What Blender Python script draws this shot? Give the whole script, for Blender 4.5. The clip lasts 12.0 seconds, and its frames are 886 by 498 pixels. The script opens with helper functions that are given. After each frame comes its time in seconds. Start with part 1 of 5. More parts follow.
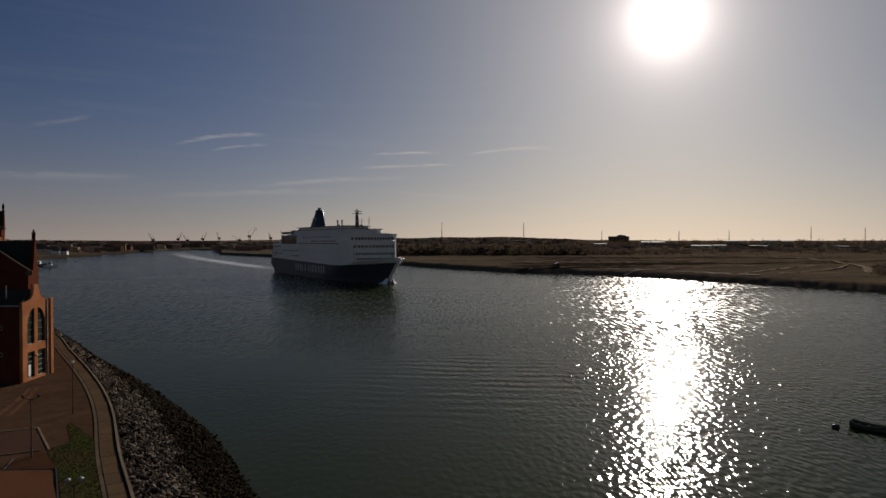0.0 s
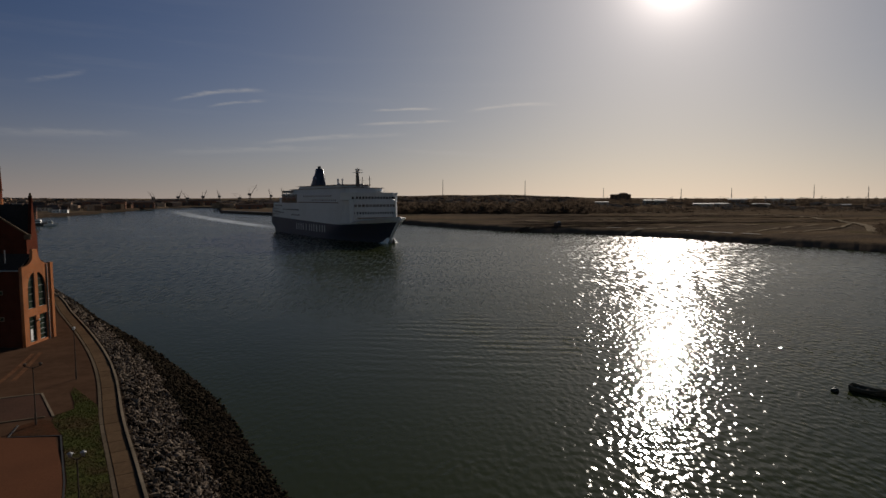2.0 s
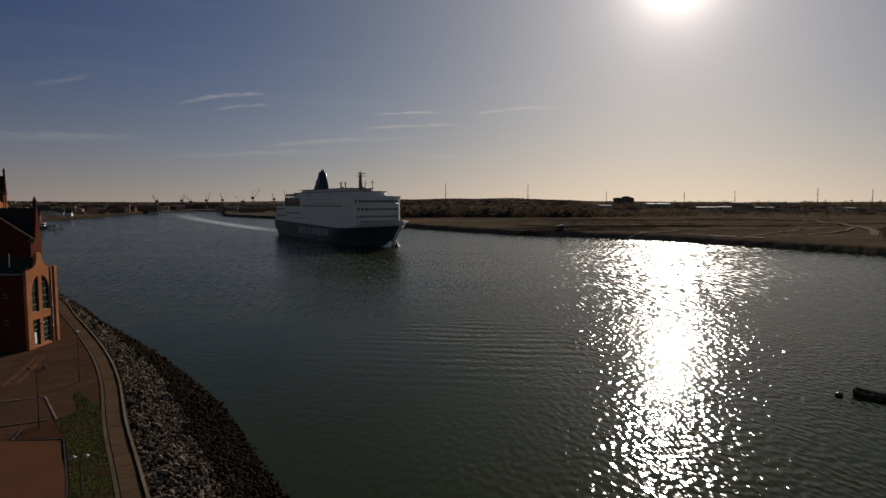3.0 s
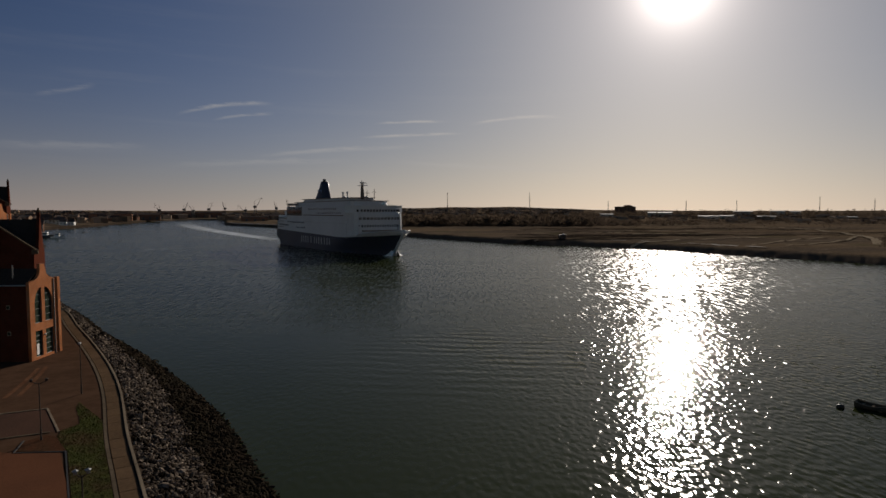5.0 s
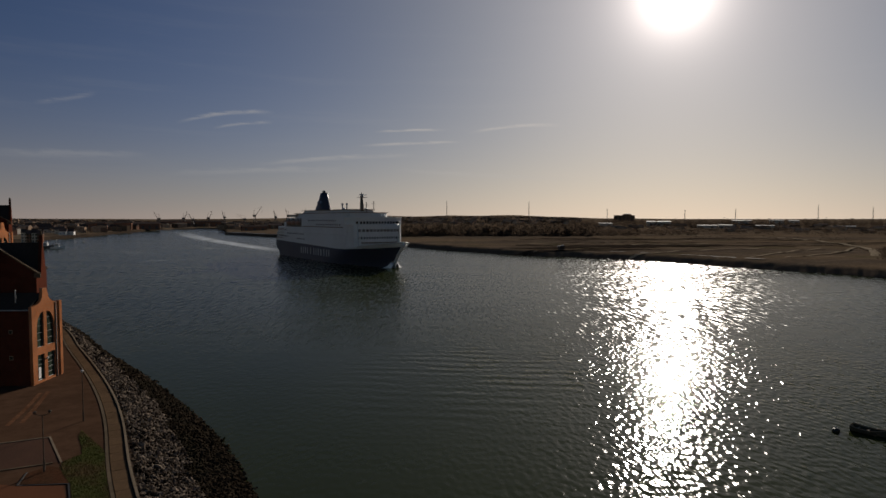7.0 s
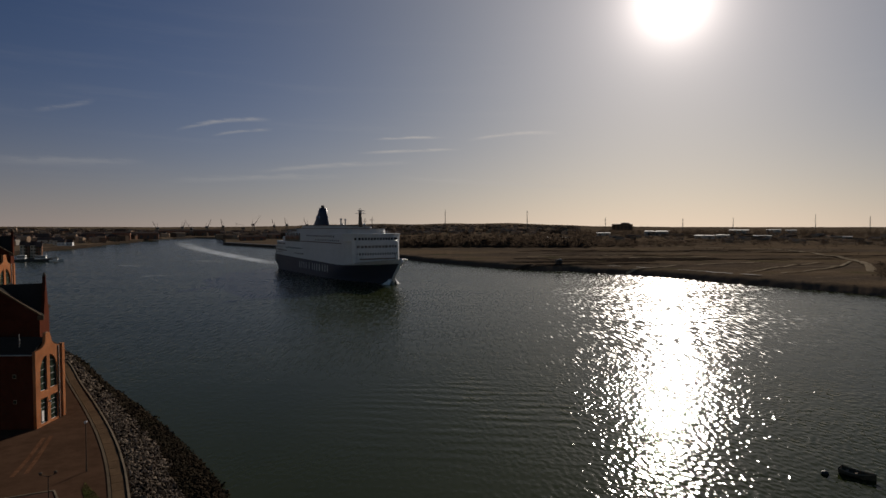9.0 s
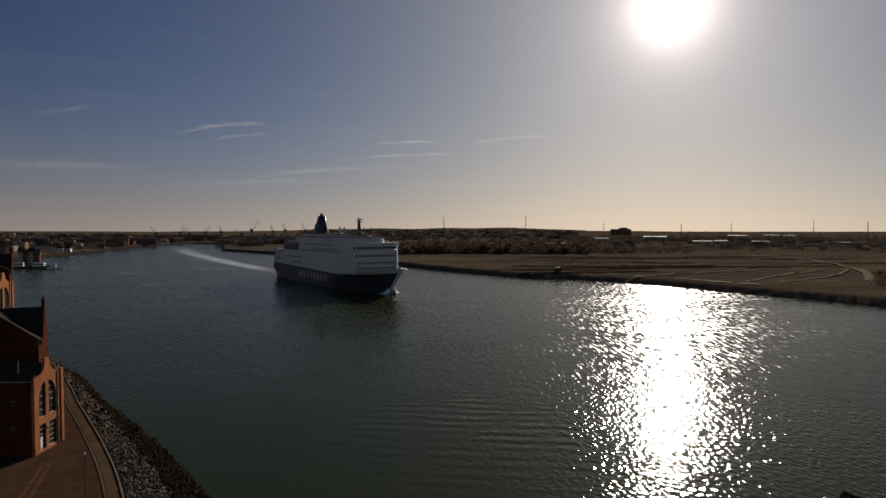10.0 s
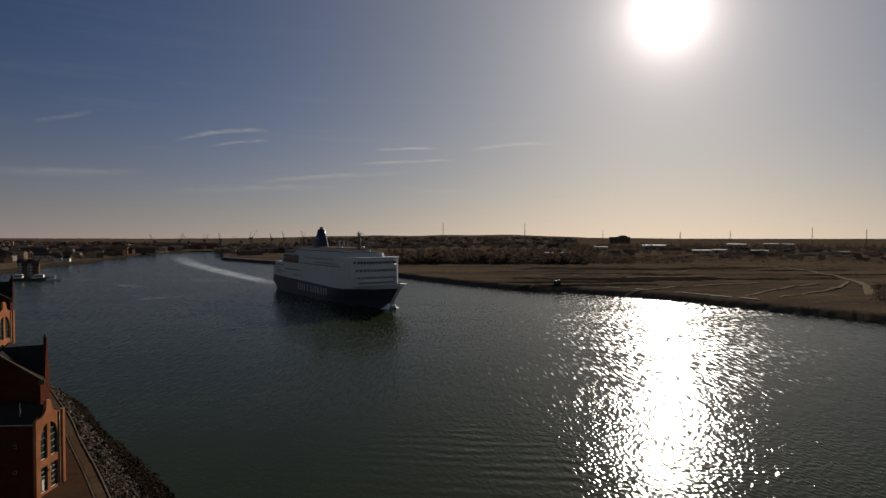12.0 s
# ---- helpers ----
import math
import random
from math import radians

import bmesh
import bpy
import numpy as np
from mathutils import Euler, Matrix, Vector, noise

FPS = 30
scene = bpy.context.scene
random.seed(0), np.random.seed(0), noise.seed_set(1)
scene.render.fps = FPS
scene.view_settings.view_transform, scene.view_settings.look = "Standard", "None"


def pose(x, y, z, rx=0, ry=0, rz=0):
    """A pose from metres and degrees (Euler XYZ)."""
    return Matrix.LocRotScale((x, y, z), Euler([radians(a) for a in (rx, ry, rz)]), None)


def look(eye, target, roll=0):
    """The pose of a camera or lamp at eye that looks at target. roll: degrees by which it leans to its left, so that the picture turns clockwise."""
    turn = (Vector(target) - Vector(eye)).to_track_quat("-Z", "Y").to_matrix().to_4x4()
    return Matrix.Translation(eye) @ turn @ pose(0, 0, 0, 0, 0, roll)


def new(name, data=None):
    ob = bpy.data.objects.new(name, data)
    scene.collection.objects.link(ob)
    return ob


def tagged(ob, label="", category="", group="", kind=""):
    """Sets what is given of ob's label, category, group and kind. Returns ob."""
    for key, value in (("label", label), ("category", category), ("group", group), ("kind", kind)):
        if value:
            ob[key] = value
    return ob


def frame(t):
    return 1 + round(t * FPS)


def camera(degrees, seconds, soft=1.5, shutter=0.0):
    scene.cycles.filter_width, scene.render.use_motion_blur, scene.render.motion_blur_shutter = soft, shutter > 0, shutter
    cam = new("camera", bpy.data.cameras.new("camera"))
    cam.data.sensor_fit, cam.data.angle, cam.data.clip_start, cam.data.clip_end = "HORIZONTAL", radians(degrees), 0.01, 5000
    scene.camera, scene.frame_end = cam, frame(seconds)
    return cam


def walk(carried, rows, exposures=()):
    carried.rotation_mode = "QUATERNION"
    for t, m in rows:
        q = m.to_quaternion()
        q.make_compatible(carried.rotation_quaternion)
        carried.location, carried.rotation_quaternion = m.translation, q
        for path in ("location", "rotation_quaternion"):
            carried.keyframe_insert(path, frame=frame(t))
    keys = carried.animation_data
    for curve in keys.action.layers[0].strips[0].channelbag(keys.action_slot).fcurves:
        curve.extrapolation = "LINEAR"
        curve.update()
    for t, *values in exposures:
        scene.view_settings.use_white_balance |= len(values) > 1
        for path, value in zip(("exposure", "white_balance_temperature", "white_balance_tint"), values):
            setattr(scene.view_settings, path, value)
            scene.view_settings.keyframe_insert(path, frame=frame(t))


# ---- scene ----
cam = camera(72.4, 12.0)
PATH = [
    (0, pose(-0.08, 0.14, 21.00, 89.22, 0, 0.39)),
    (0.5, pose(-0.08, 0.23, 21.06, 88.91, 0, 0.41)),
    (1, pose(-0.11, 0.47, 21.28, 87.72, 0, 0.44)),
    (1.5, pose(-0.12, 0.81, 21.59, 85.82, 0, 0.45)),
    (2, pose(-0.16, 0.93, 21.74, 85.23, 0, 0.48)),
    (2.5, pose(-0.18, 0.93, 21.74, 85.40, 0, 0.56)),
    (3, pose(-0.14, 0.91, 21.77, 85.55, 0, 0.75)),
    (5, pose(-0.03, 0.64, 22.12, 86.37, 0, 0.92)),
    (5.5, pose(-0.04, 0.56, 22.42, 86.54, 0, 0.91)),
    (6, pose(-0.03, 0.40, 22.82, 86.72, 0, 0.92)),
    (6.5, pose(-0.02, 0.25, 23.39, 86.91, 0, 0.92)),
    (7, pose(0.05, 0.00, 24.10, 87.13, 0, 0.86)),
    (9, pose(0.33, -1.29, 28.67, 87.82, 0, 0.72)),
    (9.5, pose(0.47, -1.37, 29.93, 88.02, 0, 0.66)),
    (10, pose(0.09, -1.11, 31.21, 88.21, 0, 0.58)),
    (10.5, pose(-0.22, -1.05, 32.56, 88.38, 0, 0.54)),
    (11, pose(-0.34, -1.08, 33.95, 88.54, 0, 0.52)),
    (11.5, pose(-0.39, -1.01, 34.95, 88.71, 0, 0.49)),
    (12, pose(-0.39, -1.05, 35.41, 88.82, 0, 0.49)),
]
walk(cam, PATH)

# ---- light ----
SUN_AZ, SUN_EL = 19.8, 19.0          # degrees to the right of +y, and above the horizon
SUN_DIR = Vector((math.sin(radians(SUN_AZ)) * math.cos(radians(SUN_EL)),
                  math.cos(radians(SUN_AZ)) * math.cos(radians(SUN_EL)), math.sin(radians(SUN_EL))))
scene.view_settings.exposure = -0.25


class Nodes:
    """Short hand for a node tree."""

    def __init__(self, tree):
        self.tree = tree
        tree.nodes.clear()

    def put(self, kind, **sets):
        n = self.tree.nodes.new(kind)
        for k, v in sets.items():
            self.feed(n.inputs[k], v)
        return n

    def feed(self, socket, v):
        if isinstance(v, bpy.types.NodeSocket):
            self.tree.links.new(v, socket)
        else:
            socket.default_value = v

    def math(self, op, a, b=0.0, c=0.0, clamp=False):
        n = self.tree.nodes.new("ShaderNodeMath")
        n.operation, n.use_clamp = op, clamp
        for s, v in zip(n.inputs, (a, b, c)):
            self.feed(s, v)
        return n.outputs[0]

    def mix(self, fac, a, b, blend="MIX"):
        n = self.tree.nodes.new("ShaderNodeMix")
        n.data_type, n.blend_type = "RGBA", blend
        self.feed(n.inputs[0], fac)
        for s, v in ((n.inputs[6], a), (n.inputs[7], b)):
            self.feed(s, (*v, 1) if isinstance(v, tuple) and len(v) == 3 else v)
        return n.outputs[2]

    def noise(self, vector, scale, detail=4.0, rough=0.55, stretch=None):
        if stretch:
            m = self.tree.nodes.new("ShaderNodeMapping")
            m.inputs["Scale"].default_value = stretch
            self.tree.links.new(vector, m.inputs["Vector"])
            vector = m.outputs[0]
        n = self.tree.nodes.new("ShaderNodeTexNoise")
        self.tree.links.new(vector, n.inputs["Vector"])
        n.inputs["Scale"].default_value, n.inputs["Detail"].default_value = scale, detail
        n.inputs["Roughness"].default_value = rough
        return n.outputs["Fac"]

    def ramp(self, fac, lo, hi, a=0.0, b=1.0):
        n = self.tree.nodes.new("ShaderNodeMapRange")
        n.interpolation_type = "SMOOTHSTEP"
        self.feed(n.inputs[0], fac)
        for s, v in zip(list(n.inputs)[1:5], (lo, hi, a, b)):
            self.feed(s, v)
        return n.outputs[0]


def make_sky():
    world = bpy.data.worlds.new("sky")
    world.use_nodes = True
    scene.world = world
    g = Nodes(world.node_tree)
    sky = g.put("ShaderNodeTexSky")
    sky.sky_type, sky.sun_disc, sky.sun_elevation, sky.sun_rotation = "NISHITA", False, radians(SUN_EL), radians(SUN_AZ)
    sky.altitude, sky.air_density, sky.dust_density, sky.ozone_density = 20.0, 1.0, 0.3, 3.0
    way = g.put("ShaderNodeTexCoord").outputs["Generated"]
    xyz = g.put("ShaderNodeSeparateXYZ", Vector=way)
    x, y, z = xyz.outputs
    az = g.math("MULTIPLY", g.math("ARCTAN2", x, y), 57.29578)
    el = g.math("MULTIPLY", g.math("ARCSINE", z), 57.29578)
    # thin cirrus and old vapour trails: azimuth and elevation of both ends, half width, density, arch
    trails = ((-34.5, 9.0, -30.6, 10.0, 0.30, 0.12, 0.0), (-24.1, 8.3, -16.8, 9.5, 0.26, 0.26, 0.32), (-21.5, 7.9, -16.6, 8.6, 0.20, 0.20, 0.15),
              (-7.0, 8.05, -0.8, 8.25, 0.16, 0.38, 0.06), (-8.4, 6.75, 0.6, 7.15, 0.18, 0.34, 0.05), (1.8, 8.0, 9.9, 8.5, 0.20, 0.42, 0.28),
              (-17.5, 4.9, -4.0, 5.9, 0.30, 0.20, 0.2), (-5.0, 4.5, 11.5, 3.6, 0.35, 0.14, 0.0), (-38.0, 5.0, -27.0, 5.4, 0.45, 0.10, 0.0),
              (-25.0, 3.9, -10.0, 4.6, 0.40, 0.12, 0.1), (8.0, 6.3, 12.0, 6.1, 0.20, 0.06, 0.0), (19.0, 6.1, 24.0, 6.4, 0.20, 0.06, 0.0))
    spot = g.put("ShaderNodeCombineXYZ", X=az, Y=el, Z=0.0).outputs[0]
    fray = g.noise(spot, 1.0, 5, 0.65, (0.35, 2.2, 1))
    streak = g.noise(spot, 1.0, 6, 0.6, (0.05, 0.75, 1))
    cloud = g.math("MULTIPLY", g.ramp(streak, 0.48, 0.78), g.math("MULTIPLY", g.ramp(el, 1.0, 5.0), g.ramp(el, 26.0, 8.0)))
    cloud = g.math("MULTIPLY", cloud, 0.05)
    for a0, e0, a1, e1, half, dense, arch in trails:
        f = g.math("DIVIDE", g.math("SUBTRACT", az, a0), a1 - a0)
        bend = g.math("MULTIPLY", g.math("SUBTRACT", fray, 0.5), half * 1.6)
        rise = g.math("MULTIPLY", g.math("MULTIPLY", f, g.math("SUBTRACT", 1.0, f)), 4 * arch)
        off = g.math("SUBTRACT", el, g.math("ADD", g.math("ADD", g.math("MULTIPLY_ADD", f, e1 - e0, e0), bend), rise))
        across = g.ramp(g.math("ABSOLUTE", off), half, 0.0)
        along = g.math("MULTIPLY", g.ramp(f, -0.08, 0.3), g.ramp(f, 1.1, 0.75))
        thick = g.math("MULTIPLY", g.math("MULTIPLY", across, along), g.ramp(fray, 0.2, 0.62))
        cloud = g.math("MULTIPLY_ADD", thick, dense * 1.7, cloud)
    # haze that thickens low down; the sun's glow, with lens glare painted in
    dot = g.put("ShaderNodeVectorMath")
    dot.operation = "DOT_PRODUCT"
    g.feed(dot.inputs[0], way)
    dot.inputs[1].default_value = SUN_DIR
    apart = g.math("MULTIPLY", g.math("ARCCOSINE", g.math("MINIMUM", dot.outputs["Value"], 1.0)), 57.29578)
    haze = g.math("MULTIPLY", g.math("EXPONENT", g.math("DIVIDE", g.math("MAXIMUM", el, 0.0), -5.5)), 0.72)
    toward = g.math("EXPONENT", g.math("DIVIDE", apart, -26.0))
    murk = g.mix(toward, (13.5, 10.5, 10.6), (70.0, 53.0, 36.0))
    hue = g.mix(g.ramp(apart, 6.0, 46.0), (0.82, 0.86, 0.90), (0.27, 0.78, 1.34))      # deep blue, paling to warm white by the sun
    air = g.mix(haze, g.mix(1.0, sky.outputs[0], hue, "MULTIPLY"), murk)
    # the unseen sky opposite the sun, brightened and warmed to fill shaded faces
    v = g.ramp(apart, 60.0, 145.0, 1.0, 2.2)
    air = g.mix(1.0, air, g.put("ShaderNodeCombineColor", Red=g.math("MULTIPLY_ADD", v, 2.5, -1.5), Green=g.math("MULTIPLY_ADD", v, 1.35, -0.35), Blue=g.math("MULTIPLY_ADD", v, 0.35, 0.65)).outputs[0], "MULTIPLY")
    veil = g.math("MULTIPLY", g.math("EXPONENT", g.math("MULTIPLY", g.math("POWER", g.math("DIVIDE", apart, 31.0), 2.0), -1.0)), 2.4)
    air = g.mix(1.0, air, g.put("ShaderNodeCombineColor", Red=g.math("MULTIPLY", veil, 0.85), Green=g.math("MULTIPLY", veil, 0.98), Blue=g.math("MULTIPLY", veil, 1.12)).outputs[0], "ADD")
    base = g.put("ShaderNodeBackground", Color=g.mix(cloud, air, (20.0, 19.1, 18.2)), Strength=0.0215).outputs[0]
    disc = g.math("MULTIPLY", g.math("EXPONENT", g.math("MULTIPLY", g.math("POWER", g.math("DIVIDE", apart, 2.25), 1.25), -1.0)), 2.6)
    halo = g.math("MULTIPLY", g.math("EXPONENT", g.math("DIVIDE", apart, -8.0)), 0.34)
    wide = g.math("MULTIPLY", g.math("EXPONENT", g.math("DIVIDE", apart, -19.0)), 0.32)
    glow = g.put("ShaderNodeBackground", Color=(1.0, 0.865, 0.80, 1), Strength=g.math("ADD", g.math("ADD", disc, halo), wide)).outputs[0]
    both = g.put("ShaderNodeAddShader")
    g.feed(both.inputs[0], base), g.feed(both.inputs[1], glow)
    g.put("ShaderNodeOutputWorld", Surface=both.outputs[0])


make_sky()
sun_data = bpy.data.lights.new("sun", "SUN")
sun_data.energy, sun_data.angle, sun_data.color = 4.2, radians(0.53), (1.0, 0.90, 0.78)
sun = new("sun", sun_data)
sun.matrix_world = look(SUN_DIR * 900, (0, 0, 0))


# ---- materials ----
def material(name, colour, rough=0.8, metal=0.0, tint=None, grain=(3.0, 0.25), stain=(0.25, 0.3), bump=0.0, bump_scale=8.0,
             spread=0.0, ior=1.45, spec=None):
    """A procedural surface: base colour, a second tint in large stains, fine grain, bump, a spread between single pieces."""
    m = bpy.data.materials.new(name)
    m.use_nodes = True
    g = Nodes(m.node_tree)
    place = g.put("ShaderNodeNewGeometry").outputs["Position"]
    tint = tint or tuple(c * 0.6 for c in colour)
    col = g.mix(g.math("MULTIPLY", g.ramp(g.noise(place, stain[0], 4), 0.35, 0.7), stain[1] * 2), colour, tint)
    fine = g.noise(place, grain[0], 5, 0.7)
    col = g.mix(1.0, col, g.put("ShaderNodeCombineColor", Red=g.ramp(fine, 0.2, 0.8, 1 - grain[1], 1 + grain[1]),
                                Green=g.ramp(fine, 0.2, 0.8, 1 - grain[1], 1 + grain[1]),
                                Blue=g.ramp(fine, 0.2, 0.8, 1 - grain[1], 1 + grain[1])).outputs[0], "MULTIPLY")
    if spread:
        r = g.put("ShaderNodeObjectInfo").outputs["Random"]
        i = g.put("ShaderNodeNewGeometry").outputs["Random Per Island"]
        v = g.math("MULTIPLY_ADD", g.math("FRACT", g.math("ADD", r, i)), 2 * spread, 1 - spread)
        col = g.mix(1.0, col, g.put("ShaderNodeCombineColor", Red=v, Green=v, Blue=v).outputs[0], "MULTIPLY")
    b = g.put("ShaderNodeBsdfPrincipled", Metallic=metal, IOR=ior)
    b.inputs["Specular IOR Level"].default_value = spec if spec is not None else 0.5 if rough < 0.7 else 0.0
    g.feed(b.inputs["Base Color"], col)
    g.feed(b.inputs["Roughness"], g.ramp(fine, 0.2, 0.8, max(rough - 0.08, 0.02), min(rough + 0.08, 1)))
    if bump:
        h = g.noise(place, bump_scale, 4, 0.6)
        g.feed(b.inputs["Normal"], g.put("ShaderNodeBump", Strength=bump, Distance=0.05, Height=h).outputs[0])
    g.put("ShaderNodeOutputMaterial", Surface=b.outputs[0])
    return m


def water_material():
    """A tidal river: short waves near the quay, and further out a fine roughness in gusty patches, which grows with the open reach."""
    m = bpy.data.materials.new("river_water")
    m.use_nodes = True
    g = Nodes(m.node_tree)
    place = g.put("ShaderNodeNewGeometry").outputs["Position"]
    pos = g.put("ShaderNodeSeparateXYZ", Vector=place).outputs
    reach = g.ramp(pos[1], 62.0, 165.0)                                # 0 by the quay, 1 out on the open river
    swell = g.noise(place, 0.10, 2, 0.5, (1.0, 0.8, 1))
    ripple = g.noise(place, 0.65, 0.5, 0.5, (1.0, 0.45, 1))
    chop = g.noise(place, 1.5, 0.5, 0.5, (1.0, 0.60, 1))

    def away(x, y):
        n = g.put("ShaderNodeVectorMath")
        n.operation = "DISTANCE"
        g.feed(n.inputs[0], place)
        n.inputs[1].default_value = (x, y, 0.0)
        return n.outputs["Value"]

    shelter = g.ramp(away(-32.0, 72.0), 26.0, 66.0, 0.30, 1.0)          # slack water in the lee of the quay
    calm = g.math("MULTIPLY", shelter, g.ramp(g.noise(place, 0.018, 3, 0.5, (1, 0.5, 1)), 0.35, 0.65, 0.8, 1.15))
    gust = g.ramp(g.noise(place, 0.16, 2, 0.6, (0.7, 1.0, 1)), 0.36, 0.66, 0.75, 1.2)
    # a train of low waves left by a passing boat, fading out to all sides
    phase = g.math("MULTIPLY_ADD", pos[1], 1.9, g.math("MULTIPLY_ADD", pos[0], 0.16, g.math("MULTIPLY", swell, 5.0)))
    broken = g.ramp(g.noise(place, 0.13, 2, 0.5), 0.38, 0.6, 0.15, 1.2)
    train = g.math("MULTIPLY", g.math("MULTIPLY", g.math("SINE", phase), broken), g.ramp(away(3.0, 90.0), 32.0, 5.0, 0.0, 0.075))
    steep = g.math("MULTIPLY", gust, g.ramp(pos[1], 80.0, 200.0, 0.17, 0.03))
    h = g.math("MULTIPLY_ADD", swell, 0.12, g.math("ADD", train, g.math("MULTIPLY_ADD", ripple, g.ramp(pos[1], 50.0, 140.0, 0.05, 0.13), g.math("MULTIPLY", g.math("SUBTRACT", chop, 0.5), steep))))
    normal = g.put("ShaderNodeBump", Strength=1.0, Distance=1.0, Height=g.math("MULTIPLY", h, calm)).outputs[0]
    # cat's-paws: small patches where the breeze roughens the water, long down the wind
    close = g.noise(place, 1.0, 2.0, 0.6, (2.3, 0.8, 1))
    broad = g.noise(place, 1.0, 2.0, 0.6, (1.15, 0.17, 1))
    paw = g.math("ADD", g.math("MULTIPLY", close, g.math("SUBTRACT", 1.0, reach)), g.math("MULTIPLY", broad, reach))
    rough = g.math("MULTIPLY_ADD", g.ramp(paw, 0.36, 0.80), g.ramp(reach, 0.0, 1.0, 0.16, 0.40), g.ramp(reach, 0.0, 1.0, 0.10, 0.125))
    slick = g.ramp(g.noise(place, 1.0, 3, 0.6, (0.008, 0.030, 1)), 0.36, 0.62, 0.85, 1.08)      # long smooth slicks between ruffled lanes
    rough = g.math("MULTIPLY", rough, slick)
    silt = g.ramp(g.noise(place, 0.012, 4, 0.6, (1.6, 0.6, 1)), 0.4, 0.65)
    body = g.put("ShaderNodeBsdfDiffuse", Color=g.mix(silt, (0.023, 0.029, 0.009), (0.029, 0.035, 0.011)))
    gloss = g.put("ShaderNodeBsdfGlossy", Roughness=rough, Normal=normal)
    gloss.distribution = "BECKMANN"
    gloss.inputs["Color"].default_value = (1, 1, 1, 1)
    facing = g.math("MULTIPLY", g.put("ShaderNodeFresnel", IOR=1.333, Normal=normal).outputs[0], 0.53)
    both = g.put("ShaderNodeMixShader", Fac=facing)
    g.feed(both.inputs[1], body.outputs[0]), g.feed(both.inputs[2], gloss.outputs[0])
    g.put("ShaderNodeOutputMaterial", Surface=both.outputs[0])
    return m


def foam_material(name, cover, scale, stretch, edge, thin=0.38):
    """White water in shreds, with the river showing through its gaps."""
    m = bpy.data.materials.new(name)
    m.use_nodes = True
    g = Nodes(m.node_tree)
    place = g.put("ShaderNodeTexCoord").outputs["Object"]
    n = g.noise(place, scale, 6, 0.7, stretch)
    uv = g.put("ShaderNodeSeparateXYZ", Vector=g.put("ShaderNodeTexCoord").outputs["UV"]).outputs
    rim = g.math("MULTIPLY", g.ramp(g.math("ABSOLUTE", g.math("SUBTRACT", uv[1], 0.5)), 0.5, 0.5 - edge),
                 g.math("MULTIPLY", g.ramp(uv[0], 0.0, 0.12), g.ramp(uv[0], 1.0, 0.25)))
    alpha = g.math("MULTIPLY", g.math("MULTIPLY", g.ramp(n, thin, thin + 0.24), rim), cover, clamp=True)
    b = g.put("ShaderNodeBsdfPrincipled", Roughness=0.5, Alpha=alpha)
    b.inputs["Base Color"].default_value = (0.62, 0.66, 0.68, 1)
    g.put("ShaderNodeOutputMaterial", Surface=b.outputs[0])
    return m


def brick_material(name, a, b_, mortar, size=(0.22, 0.075)):
    m = bpy.data.materials.new(name)
    m.use_nodes = True
    g = Nodes(m.node_tree)
    co = g.put("ShaderNodeTexCoord").outputs["Object"]
    xyz = g.put("ShaderNodeSeparateXYZ", Vector=co).outputs
    v = g.put("ShaderNodeCombineXYZ", X=g.math("ADD", xyz[0], xyz[1]), Y=xyz[2], Z=0.0).outputs[0]
    t = g.put("ShaderNodeTexBrick", Vector=v, Scale=1.0)
    t.inputs["Brick Width"].default_value, t.inputs["Row Height"].default_value = size
    t.inputs["Mortar Size"].default_value = 0.008
    for k, c in (("Color1", a), ("Color2", b_), ("Mortar", mortar)):
        t.inputs[k].default_value = (*c, 1)
    place = g.put("ShaderNodeNewGeometry").outputs["Position"]
    dirt = g.ramp(g.noise(place, 0.5, 5, 0.65), 0.3, 0.75, 1.08, 0.72)
    col = g.mix(1.0, t.outputs[0], g.put("ShaderNodeCombineColor", Red=dirt, Green=dirt, Blue=dirt).outputs[0], "MULTIPLY")
    b = g.put("ShaderNodeBsdfPrincipled", Roughness=0.9)
    b.inputs["Specular IOR Level"].default_value = 0.0
    g.feed(b.inputs["Base Color"], col)
    g.feed(b.inputs["Normal"], g.put("ShaderNodeBump", Strength=0.4, Distance=-0.01, Height=t.outputs[1]).outputs[0])
    g.put("ShaderNodeOutputMaterial", Surface=b.outputs[0])
    return m


